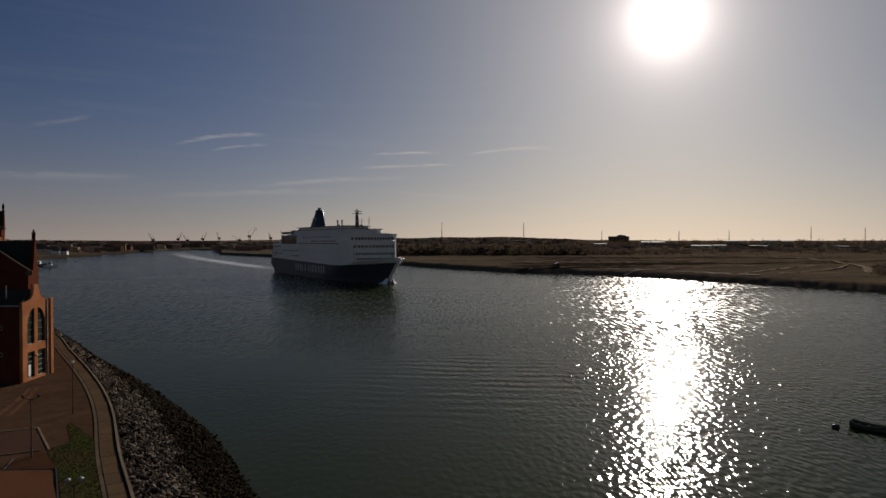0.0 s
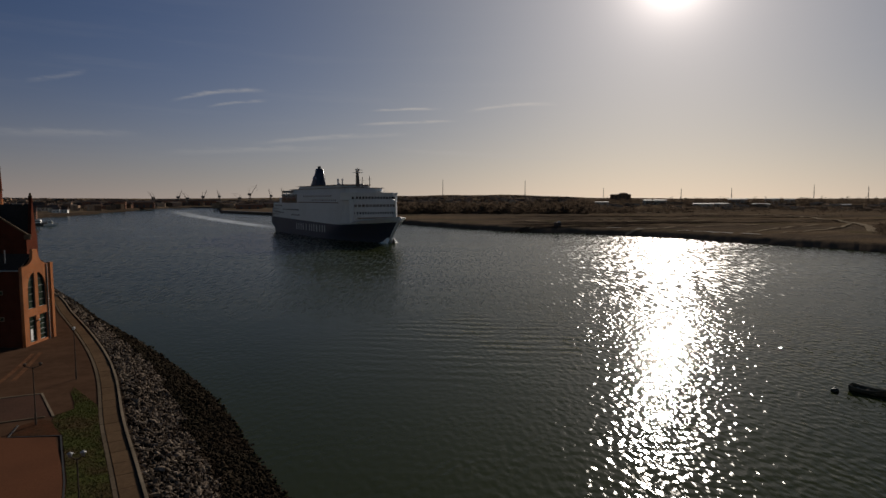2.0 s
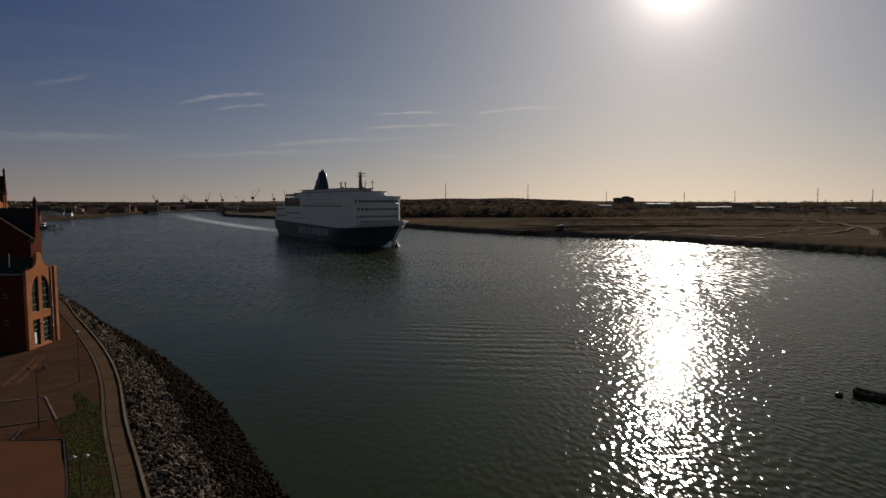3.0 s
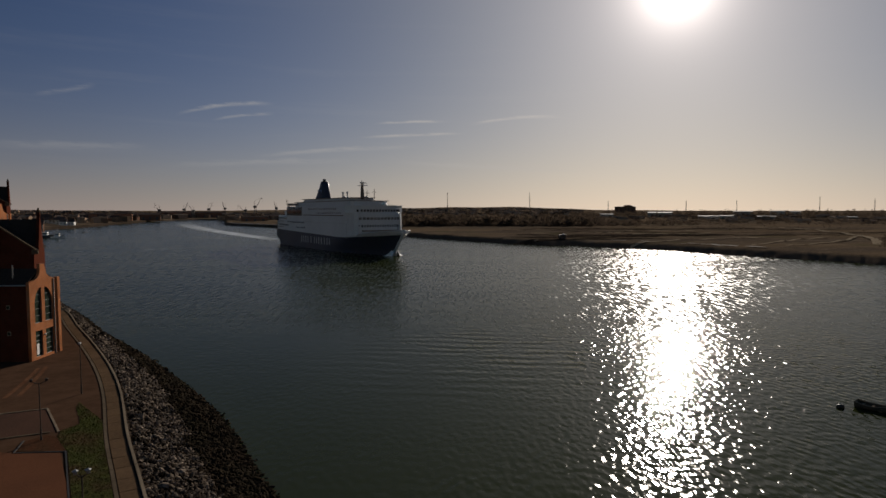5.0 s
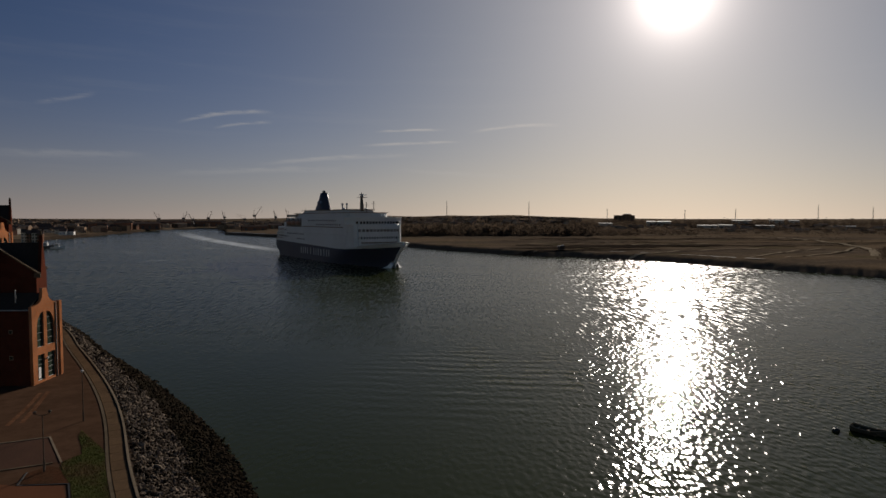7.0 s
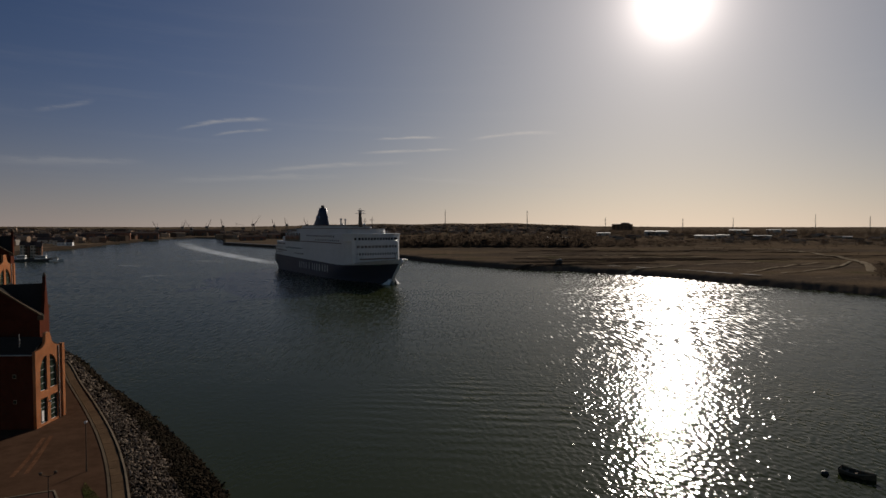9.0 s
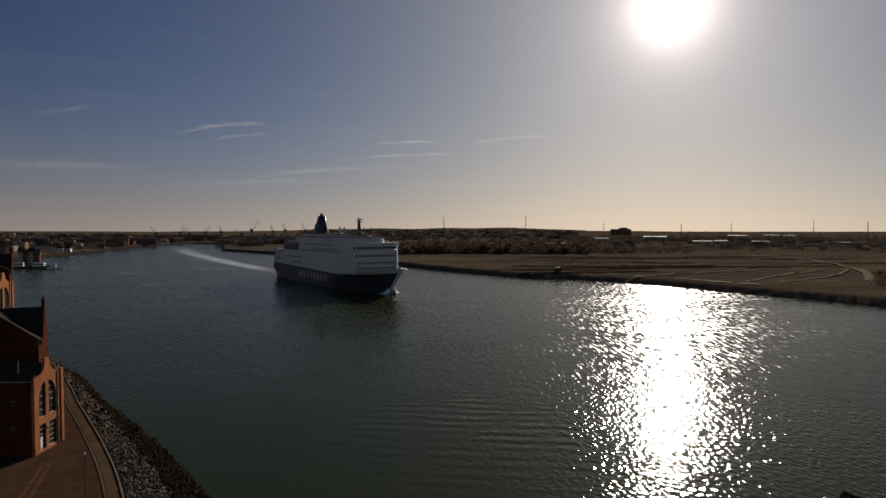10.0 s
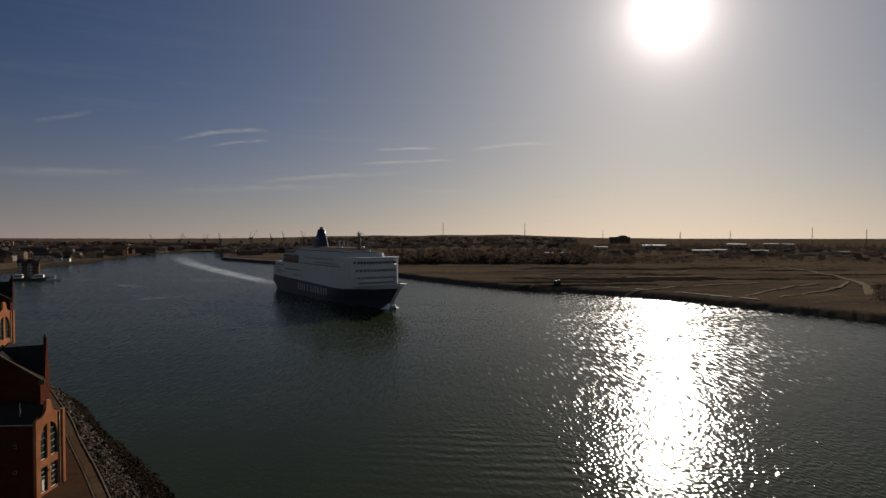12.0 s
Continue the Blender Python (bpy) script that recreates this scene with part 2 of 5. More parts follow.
def land_material():
    """Rough winter grass and scraped earth in long bands, beside the river."""
    m = bpy.data.materials.new("rough_grass")
    m.use_nodes = True
    g = Nodes(m.node_tree)
    place = g.put("ShaderNodeNewGeometry").outputs["Position"]
    big = g.noise(place, 0.010, 5, 0.6, (0.45, 1.5, 1))
    mid = g.noise(place, 0.06, 5, 0.65, (0.5, 1.4, 1))
    fine = g.noise(place, 0.9, 5, 0.7)
    col = g.mix(g.ramp(big, 0.38, 0.62), (0.150, 0.108, 0.070), (0.098, 0.075, 0.056))
    col = g.mix(g.ramp(mid, 0.52, 0.72), col, (0.185, 0.142, 0.10))
    col = g.mix(g.math("MULTIPLY", g.ramp(g.noise(place, 0.03, 4, 0.6), 0.55, 0.75), 0.6), col, (0.060, 0.066, 0.026))
    v = g.ramp(fine, 0.25, 0.75, 0.6, 1.35)
    col = g.mix(1.0, col, g.put("ShaderNodeCombineColor", Red=v, Green=v, Blue=v).outputs[0], "MULTIPLY")
    z = g.put("ShaderNodeSeparateXYZ", Vector=place).outputs[2]
    wet = g.ramp(g.math("MULTIPLY_ADD", mid, 1.4, z), 3.6, 2.6)
    col = g.mix(wet, col, (0.085, 0.066, 0.050))
    b = g.put("ShaderNodeBsdfPrincipled", Roughness=0.95)
    b.inputs["Specular IOR Level"].default_value = 0.0
    g.feed(b.inputs["Base Color"], col)
    g.feed(b.inputs["Normal"], g.put("ShaderNodeBump", Strength=0.4, Distance=0.1, Height=fine).outputs[0])
    g.put("ShaderNodeOutputMaterial", Surface=b.outputs[0])
    return m


def glass_material(name, colour=(0.03, 0.035, 0.04), rough=0.06, gloss=0.3):
    m = bpy.data.materials.new(name)
    m.use_nodes = True
    g = Nodes(m.node_tree)
    place = g.put("ShaderNodeNewGeometry").outputs["Position"]
    v = g.ramp(g.noise(place, 0.7, 3), 0.3, 0.7, 0.5, 1.5)
    b = g.put("ShaderNodeBsdfPrincipled", Roughness=rough, IOR=1.5)
    b.inputs["Specular IOR Level"].default_value = gloss
    g.feed(b.inputs["Base Color"], g.mix(1.0, colour, g.put("ShaderNodeCombineColor", Red=v, Green=v, Blue=v).outputs[0], "MULTIPLY"))
    g.put("ShaderNodeOutputMaterial", Surface=b.outputs[0])
    return m


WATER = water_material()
LAND = land_material()
PAVING = brick_material("red_brick_paving", (0.150, 0.060, 0.029), (0.120, 0.048, 0.023), (0.085, 0.048, 0.03), (0.20, 0.10))
# brick in two tones: sunlit for the river gables, shade painted in elsewhere
SUNLIT_BRICK = brick_material("sunlit_orange_brick", (0.44, 0.165, 0.068), (0.36, 0.132, 0.056), (0.36, 0.22, 0.14))
SHADED_BRICK = brick_material("red_brick", (0.090, 0.024, 0.014), (0.072, 0.020, 0.012), (0.06, 0.035, 0.025))
SLATE = material("roof_slate", (0.040, 0.035, 0.031), 0.8, tint=(0.03, 0.026, 0.022), grain=(6, 0.3), bump=0.3)
COPING = material("pale_coping_stone", (0.135, 0.102, 0.070), 0.85, grain=(5, 0.2), spread=0.12, bump=0.2)
WALL_TOP = material("pale_wall_top_stone", (0.21, 0.165, 0.118), 0.85, grain=(5, 0.2), spread=0.15, bump=0.2)
SLAB = material("weathered_paving_slab", (0.122, 0.078, 0.046), 0.85, tint=(0.09, 0.058, 0.035), grain=(7, 0.25), stain=(0.6, 0.35), spread=0.10, bump=0.25)
ASPHALT = material("worn_asphalt", (0.060, 0.055, 0.052), 0.9, grain=(18, 0.3), bump=0.2)
PARKING = material("red_brown_setts", (0.082, 0.046, 0.033), 0.9, tint=(0.06, 0.037, 0.028), grain=(10, 0.3), bump=0.15)
RED_ASPHALT = material("red_tarmac", (0.125, 0.054, 0.030), 0.9, tint=(0.095, 0.044, 0.026), grain=(14, 0.25), bump=0.15)
EARTH = material("bank_earth", (0.045, 0.034, 0.026), 0.95, grain=(3, 0.35), bump=0.5)
ROCK = material("riprap_rock", (0.140, 0.112, 0.086), 0.9, tint=(0.060, 0.045, 0.034), grain=(5, 0.35), stain=(1.6, 0.5), spread=0.95, bump=0.4)
WEED_ROCK = material("weedy_wet_rock", (0.034, 0.025, 0.017), 0.8, tint=(0.032, 0.028, 0.018), grain=(4, 0.4), spread=0.4, bump=0.4)
TURF = material("mown_turf", (0.076, 0.080, 0.025), 0.95, tint=(0.090, 0.062, 0.030), grain=(9, 0.45), stain=(0.45, 0.5), bump=0.5)
BED = material("reddish_planting_soil", (0.070, 0.032, 0.018), 0.95, tint=(0.05, 0.03, 0.018), grain=(6, 0.4), stain=(1.0, 0.4), bump=0.5)
WORN = material("worn_brick_paving", (0.138, 0.068, 0.038), 0.9, tint=(0.105, 0.050, 0.028), grain=(3, 0.4), stain=(0.9, 0.5))
TRACK = material("pale_gravel_track", (0.31, 0.25, 0.175), 0.95, tint=(0.20, 0.16, 0.11), grain=(1.2, 0.3), stain=(0.05, 0.4))
CONCRETE = material("concrete", (0.50, 0.46, 0.40), 0.85, grain=(2, 0.2), stain=(0.2, 0.35))
WHITE_SHIP = material("white_ship_paint", (0.55, 0.575, 0.60), 0.5, tint=(0.46, 0.48, 0.50), grain=(0.4, 0.05), stain=(0.08, 0.25))
NAVY = material("navy_hull_paint", (0.036, 0.042, 0.066), 0.5, tint=(0.050, 0.052, 0.066), grain=(0.6, 0.15), stain=(0.1, 0.3))
NAVY_FUNNEL = material("navy_funnel_paint", (0.020, 0.028, 0.055), 0.45, grain=(0.6, 0.12))
SHIP_DECK = material("green_deck_paint", (0.12, 0.16, 0.14), 0.8, grain=(1, 0.2))
SHIP_GLASS = glass_material("ship_window_glass")
LOUNGE_GLASS = glass_material("curtained_lounge_glass", (0.16, 0.15, 0.145), 0.12, 0.3)
LIFEBOAT = material("orange_lifeboat", (0.28, 0.15, 0.10), 0.5, grain=(2, 0.1))
# shade of open decks and overhangs, put into one dark brown
DECK_SHADE = material("shaded_deck_recess", (0.24, 0.20, 0.175), 0.85, grain=(1, 0.25))
# grey-brown darkened for a mast that stands against the light
MAST_PAINT = material("backlit_mast_paint", (0.16, 0.135, 0.11), 0.6, grain=(2, 0.15))
POST_PAINT = material("dark_post_paint", (0.105, 0.083, 0.065), 0.8, grain=(4, 0.25))
STEEL = material("dark_steel", (0.075, 0.075, 0.078), 0.55, metal=0.4, grain=(3, 0.2))
GALV = material("galvanised_steel", (0.42, 0.42, 0.41), 0.45, metal=0.6, grain=(5, 0.15))
LETTERS = material("faded_white_lettering", (0.40, 0.41, 0.43), 0.6, grain=(2, 0.3), stain=(0.6, 0.5))
WHITE = material("white_paint", (0.78, 0.77, 0.74), 0.5, grain=(2, 0.08))
BOAT_HULL = material("weathered_boat_hull", (0.085, 0.072, 0.055), 0.7, tint=(0.05, 0.045, 0.035), grain=(5, 0.3), bump=0.3)
TAR = material("tarred_timber", (0.030, 0.026, 0.022), 0.6, grain=(5, 0.3), bump=0.3)
TIMBER = material("grey_timber", (0.26, 0.21, 0.16), 0.8, grain=(8, 0.25), bump=0.3)
FRAME = material("dark_window_frame", (0.05, 0.06, 0.055), 0.5, grain=(5, 0.1))
GLASS = glass_material("window_glass", (0.030, 0.042, 0.030), 0.03, 0.03)
SHED = material("profiled_sheet_steel", (0.30, 0.29, 0.28), 0.5, metal=0.2, grain=(0.5, 0.15))
SHED_ROOF = material("bright_sheet_roof", (0.34, 0.33, 0.32), 0.68, metal=0.25, grain=(0.5, 0.08))
RENDER = material("cream_render", (0.60, 0.54, 0.46), 0.85, grain=(0.8, 0.12))
FAR_BRICK = material("town_brick", (0.20, 0.105, 0.07), 0.9, tint=(0.14, 0.10, 0.08), grain=(0.5, 0.2), spread=0.3)
FAR_ROOF = material("town_roof", (0.10, 0.075, 0.065), 0.8, grain=(0.6, 0.2), spread=0.3)
TOWN = material("mixed_town_walls", (0.26, 0.185, 0.13), 0.9, tint=(0.16, 0.115, 0.085), grain=(0.3, 0.25), spread=0.75)


def twig_material():
    """Clumps of bare twigs, through which some of the light behind them comes."""
    m = material("bare_winter_twigs", (0.095, 0.073, 0.057), 0.95, tint=(0.08, 0.068, 0.05), grain=(0.6, 0.25), stain=(0.02, 0.4), spread=0.2)
    t = m.node_tree
    solid = t.nodes["Principled BSDF"]
    thin = t.nodes.new("ShaderNodeBsdfTranslucent")
    thin.inputs[0].default_value = (0.09, 0.066, 0.048, 1)
    both = t.nodes.new("ShaderNodeMixShader")
    both.inputs[0].default_value = 0.45
    t.links.new(solid.outputs[0], both.inputs[1]), t.links.new(thin.outputs[0], both.inputs[2])
    t.links.new(both.outputs[0], t.nodes["Material Output"].inputs[0])
    return m


TWIGS = twig_material()


# ---- building blocks ----
def thing(name, label, category, at=(0, 0, 0), turn=0.0, group="", kind=""):
    ob = new(name)
    ob.matrix_world = pose(*at, 0, 0, turn)
    return tagged(ob, label, category, group, kind)


def mesh_of(name, bm, mat, smooth=False):
    me = bpy.data.meshes.new(name)
    bm.to_mesh(me)
    bm.free()
    for m in mat if isinstance(mat, (list, tuple)) else (mat,):
        me.materials.append(m)
    if smooth:
        me.shade_smooth()
    return me


def part(name, bm, mat, parent, label="", smooth=False):
    """One mesh object under a thing or a part."""
    ob = new(name, mesh_of(name, bm, mat, smooth))
    ob.parent = parent
    return tagged(ob, label)


def again(ob, parent, m):
    """One more piece on the mesh of ob."""
    o = new(ob.name.split(".")[0], ob.data)
    o.parent = parent
    o.matrix_local = m
    return o


def raw(name, verts, faces, mat, smooth=False):
    me = bpy.data.meshes.new(name)
    me.from_pydata([tuple(map(float, v)) for v in verts], [], faces)
    me.update()
    me.materials.append(mat)
    if smooth:
        me.shade_smooth()
    return me


def box(bm, x0, x1, y0, y1, z0, z1, bevel=0.0):
    made = bmesh.ops.create_cube(bm, size=1.0)["verts"]
    for v in made:
        v.co = (x0 + (v.co.x + 0.5) * (x1 - x0), y0 + (v.co.y + 0.5) * (y1 - y0), z0 + (v.co.z + 0.5) * (z1 - z0))
    if bevel:
        edges = list({e for v in made for e in v.link_edges})
        bmesh.ops.bevel(bm, geom=edges, offset=bevel, segments=1, affect="EDGES")


def bar(bm, a, b, r0, r1=None, sides=8):
    """A round bar from a to b."""
    a, b = Vector(a), Vector(b)
    m = Matrix.Translation((a + b) / 2) @ (b - a).to_track_quat("Z", "Y").to_matrix().to_4x4()
    bmesh.ops.create_cone(bm, cap_ends=True, segments=sides, radius1=r0, radius2=r0 if r1 is None else r1, depth=(b - a).length, matrix=m)


def prism(bm, outline, z0, z1, inset=0.0):
    """An upright prism on a plan outline; inset draws its top in towards the outline's middle."""
    c = sum((Vector(p) for p in outline), Vector((0, 0))) / len(outline)
    low = [bm.verts.new((x, y, z0)) for x, y in outline]
    high = [bm.verts.new((*(Vector(p) + (c - Vector(p)) * inset), z1)) for p in outline]
    n = len(outline)
    for i in range(n):
        bm.faces.new((low[i], low[(i + 1) % n], high[(i + 1) % n], high[i]))
    bm.faces.new(high), bm.faces.new(low[::-1])
    bmesh.ops.recalc_face_normals(bm, faces=bm.faces)


def slab_of(bm, outline, axis, lo, hi):
    """A flat outline given in the plane across axis ('x': y,z; 'y': x,z), made thick from lo to hi."""
    put = (lambda p, d: (d, p[0], p[1])) if axis == "x" else (lambda p, d: (p[0], d, p[1]))
    a, b = [bm.verts.new(put(p, lo)) for p in outline], [bm.verts.new(put(p, hi)) for p in outline]
    n = len(outline)
    for i in range(n):
        bm.faces.new((a[i], a[(i + 1) % n], b[(i + 1) % n], b[i]))
    bm.faces.new(a), bm.faces.new(b[::-1])
    bmesh.ops.recalc_face_normals(bm, faces=bm.faces)


def smooth_line(points, step):
    """Even points along a Catmull-Rom curve through the given ones, with the way at each."""
    p = np.array([points[0], *points, points[-1]], float)
    p[0], p[-1] = 2 * p[1] - p[2], 2 * p[-2] - p[-3]
    fine = []
    for i in range(1, len(p) - 2):
        for u in np.linspace(0, 1, 40, endpoint=False):
            fine.append(0.5 * (2 * p[i] + (p[i + 1] - p[i - 1]) * u + (2 * p[i - 1] - 5 * p[i] + 4 * p[i + 1] - p[i + 2]) * u**2
                               + (3 * p[i] - p[i - 1] - 3 * p[i + 1] + p[i + 2]) * u**3))
    fine = np.array([*fine, p[-2]])
    s = np.concatenate([[0], np.cumsum(np.linalg.norm(np.diff(fine, axis=0), axis=1))])
    at = np.arange(0, s[-1], step)
    out = np.stack([np.interp(at, s, fine[:, k]) for k in range(2)], 1)
    way = np.gradient(out, axis=0)
    return out, way / np.linalg.norm(way, axis=1, keepdims=True)


def left_of(line, way, d):
    return line + np.stack([-way[:, 1], way[:, 0]], 1) * d


# ---- the river and its banks ----
def make_water():
    xs = np.concatenate([[-4800, -1500], np.arange(-600, 601, 100), [1500, 4800]])
    ys = np.concatenate([[-4800, -1500, -400], np.arange(-100, 1001, 100), [1600, 2600, 4800]])
    verts = [(x, y, 0) for y in ys for x in xs]
    w = len(xs)
    faces = [(j * w + i, j * w + i + 1, (j + 1) * w + i + 1, (j + 1) * w + i) for j in range(len(ys) - 1) for i in range(w - 1)]
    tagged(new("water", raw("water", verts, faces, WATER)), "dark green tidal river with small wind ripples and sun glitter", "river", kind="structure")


# far shore, from the open water downstream round to the moorings: azimuth from the slipway, distance
FAR_SHORE = np.array([(112, 330), (95, 330), (75, 318), (58, 305), (45, 298), (35.8, 300), (28.2, 320), (24.5, 331), (20.5, 350), (17.5, 362), (13.4, 374),
                      (11.0, 386), (8.5, 384), (4.1, 410), (0.3, 445), (-2.6, 482), (-7.1, 566), (-14.9, 785), (-17.9, 850), (-19.3, 930), (-20.5, 960),
                      (-20.9, 1440), (-23.0, 1510), (-24.8, 1480), (-26.2, 1400), (-27.9, 1185), (-29.1, 1105), (-31.2, 930), (-32.75, 870), (-33.9, 830),
                      (-34.8, 770), (-36.5, 720), (-40, 600), (-50, 500), (-62, 460)], float)


def shore_at(az):
    return np.interp(-np.asarray(az, float), -FAR_SHORE[:, 0], FAR_SHORE[:, 1])


def land_height(az, off, r):
    """Height of the far land: a stony edge, a flat reclaimed shelf, and low hills far behind."""
    x, y = r * np.sin(np.radians(az)), r * np.cos(np.radians(az))
    edge = 3.9 * np.clip(off / 12.0, 0, 1) ** 0.9 - 0.7
    rise = np.interp(off, [0, 40, 120, 300, 600, 1200, 2000], [0, 0.5, 1.0, 1.6, 3.5, 9.0, 16.0])
    far = np.clip((r - 1700) / 2300, 0, 1)
    broad = np.interp(az, [-40, -33, -26, -18, -8, 8, 13, 20, 60], [6, 4, 1, 6, 24, 23, 9, 3, 3]) / 32.0
    hill = broad * far**1.5 * (32 + 4 * np.sin(np.radians(az) * 9 + 1.0) + 3 * np.sin(np.radians(az) * 23) + 3 * np.sin(np.radians(az) * 61 + 2))
    rough = np.array([noise.noise(Vector((a / 23, b / 23, 3.1))) for a, b in zip(x, y)]) * np.clip(off / 30, 0, 1) * 0.7
    lump = np.array([noise.noise(Vector((a / 4.5, b / 4.5, 7.7))) for a, b in zip(x, y)]) * 0.35 * np.clip(off / 2, 0, 1)
    return edge + rise + hill + rough + lump


def make_far_land():
    az = np.concatenate([np.arange(-62, -40, 0.5), np.arange(-40, 42, 0.16), np.arange(42, 112.1, 0.5)])
    offs = np.array([-3, 0, 1.2, 2.6, 4.2, 6, 7.5, 10, 14, 19, 26, 35, 46, 60, 78, 100, 130, 170, 220, 290, 380, 500, 680, 950, 1400, 2000, 2700, 3300, 3900])
    ragged = np.array([noise.noise(Vector((a * 1.7, 0.3, 0))) * 2.2 + noise.noise(Vector((a * 5.1, 4.3, 0))) * 1.3 for a in az])
    shore = shore_at(az) + ragged
    verts = []
    for o in offs:
        r = np.minimum(shore + o, 4700.0)
        z = land_height(az, np.full_like(az, o), r)
        verts += list(np.stack([r * np.sin(np.radians(az)), r * np.cos(np.radians(az)), z], 1))
    w = len(az)
    faces = [(j * w + i, (j + 1) * w + i, (j + 1) * w + i + 1, j * w + i + 1) for j in range(len(offs) - 1) for i in range(w - 1)]
    tagged(new("ground", raw("ground", verts, faces, LAND, True)), "flat brown reclaimed land with rough winter grass and low hills behind", "ground", kind="structure")


def far_point(x, y, lift=0.0):
    """A place on the far land, by its plan."""
    az, r = math.degrees(math.atan2(x, y)), math.hypot(x, y)
    return (x, y, float(land_height(np.array([az]), np.array([r - shore_at(az)]), np.array([r]))[0]) + lift)


QUAY = 4.9
EDGE, EDGE_WAY = smooth_line([(60, -88), (30, -40), (4.6, 0), (-9.5, 22), (-19.6, 37.7), (-24.9, 45.9), (-31.4, 56.7), (-37.5, 65.7), (-45.2, 75.9),
                              (-55.6, 89.0), (-68.3, 105.1), (-92, 130), (-130, 150), (-190, 163), (-300, 172)], 1.0)


def bank_width(s):
    """How wide the stone slope is, against its width by the lawn, at a place along the edge."""
    return np.interp(s, [172, 195, 212, 228, 300], [1.0, 0.90, 0.80, 0.60, 0.62])


def make_near_bank():
    # the quay's flat ground, up to the river edge
    back = left_of(EDGE, EDGE_WAY, 1.72)
    verts = [(x, y, QUAY) for x, y in back] + [(-520, -420, QUAY), (-120, -420, QUAY), (60, -300, QUAY)]
    n = len(back)
    bm = bmesh.new()
    ring = [bm.verts.new(v) for v in [*verts[:n], (-520, 172, QUAY), *verts[n:]]]
    face = bm.faces.new(ring)
    bmesh.ops.triangulate(bm, faces=[face])
    bmesh.ops.recalc_face_normals(bm, faces=bm.faces)
    for f in bm.faces:
        if f.normal.z < 0:
            f.normal_flip()
    tagged(new("pavement", mesh_of("pavement", bm, PAVING)), "red-brown brick paved quayside in front of the building", "pavement", kind="structure")
    # the earth slope under the stones
    rows = [(0.3, QUAY - 0.05), (-1.4, 4.1), (-4.1, 2.6), (-7.3, 1.0), (-9.7, -0.2), (-13.5, -2.0)]
    wide = bank_width(np.arange(n))[:, None]
    lines = [left_of(EDGE, EDGE_WAY, d * wide if d < 0 else d) for d, _ in rows]
    verts = [(x, y, z + 0.12 * noise.noise(Vector((x / 2, y / 2, 0)))) for (d, z), line in zip(rows, lines) for x, y in line]
    faces = [(j * n + i, (j + 1) * n + i, (j + 1) * n + i + 1, j * n + i + 1) for j in range(len(rows) - 1) for i in range(n - 1)]
    tagged(new("river_bank", raw("river_bank", verts, faces, EARTH, True)), "dark earth slope under loose stones down to the water", "bank", kind="structure")


make_water()
make_far_land()
make_near_bank()


# ---- the ferry ----
SHIP_AT, SHIP_TURN = (-112.0, 423.3, 0.0), -57.0      # stern on the waterline; the bow lies towards its own +x
HALF = 13.6


def hull_half(x, z):
    """Half the hull's breadth at a station x and a height z; the bow flares out above the water."""
    up = min(max(z, 0) / 12.0, 1.0)
    stem = 152.5 + 11.5 * up**1.2
    entry = 62 - 30 * up
    if x >= stem:
        return 0.0
    f = min((stem - x) / entry, 1.0)
    b = HALF * (1 - (1 - f) ** (1.9 + 0.9 * up))
    aft = min(max((x - 4) / 26.0, 0), 1)
    return b * (0.80 + 0.20 * aft**0.6 if z < 3 else 0.93 + 0.07 * aft)


def sheer(x):
    return 10.0 - 1.8 * min(x / 115, 1) + 2.4 * max(0, (x - 115) / 46) ** 1.6


def counter(z):
    """The stern's rounded overhang: how far forward it lies at a height."""
    return 4.0 + 7.0 * (1 - min(max(z + 1.0, 0) / 7.0, 1.0)) ** 1.6


def hull_band(bm, levels, xs):
    """Both sides of the hull between levels; each level is a function of x."""
    for side in (-1, 1):
        rows = []
        for level in levels:
            row = []
            for x in xs:
                z = level(x)
                up = min(max(z, 0) / 12.0, 1.0)
                stem = 152.5 + 11.5 * up**1.2
                xx = counter(z) + (x - 4.0) / 157.0 * (stem - counter(z))
                row.append(bm.verts.new((xx, side * hull_half(xx, z), z)))
            rows.append(row)
        for a, b in zip(rows, rows[1:]):
            for i in range(len(xs) - 1):
                bm.faces.new((a[i], a[i + 1], b[i + 1], b[i]) if side < 0 else (a[i], b[i], b[i + 1], a[i + 1]))
    bmesh.ops.remove_doubles(bm, verts=bm.verts, dist=0.01)


def round_front(x0, x1, half, nose, n=8):
    """A plan with a rounded forward end: from x0 to x1, bulging by nose."""
    pts = [(x0, -half), (x1 - nose, -half)]
    for i in range(1, n):
        a = -math.pi / 2 + math.pi * i / n
        c, s = math.cos(a), math.sin(a)
        pts.append((x1 - nose + nose * abs(c) ** 0.55, half * abs(s) ** 0.55 * (1 if s > 0 else -1)))
    return pts + [(x1 - nose, half), (x0, half)]


def block(name, ship, outline, z0, z1, mat, inset=0.0, label="", bevel=0.25):
    bm = bmesh.new()
    prism(bm, outline, z0, z1, inset)
    if bevel:
        bmesh.ops.bevel(bm, geom=[e for e in bm.edges if abs(e.verts[0].co.z - e.verts[1].co.z) < 0.01 and e.verts[0].co.z > z0 + 0.1],
                        offset=bevel, segments=1, affect="EDGES")
    return part(name, bm, mat, ship, label)


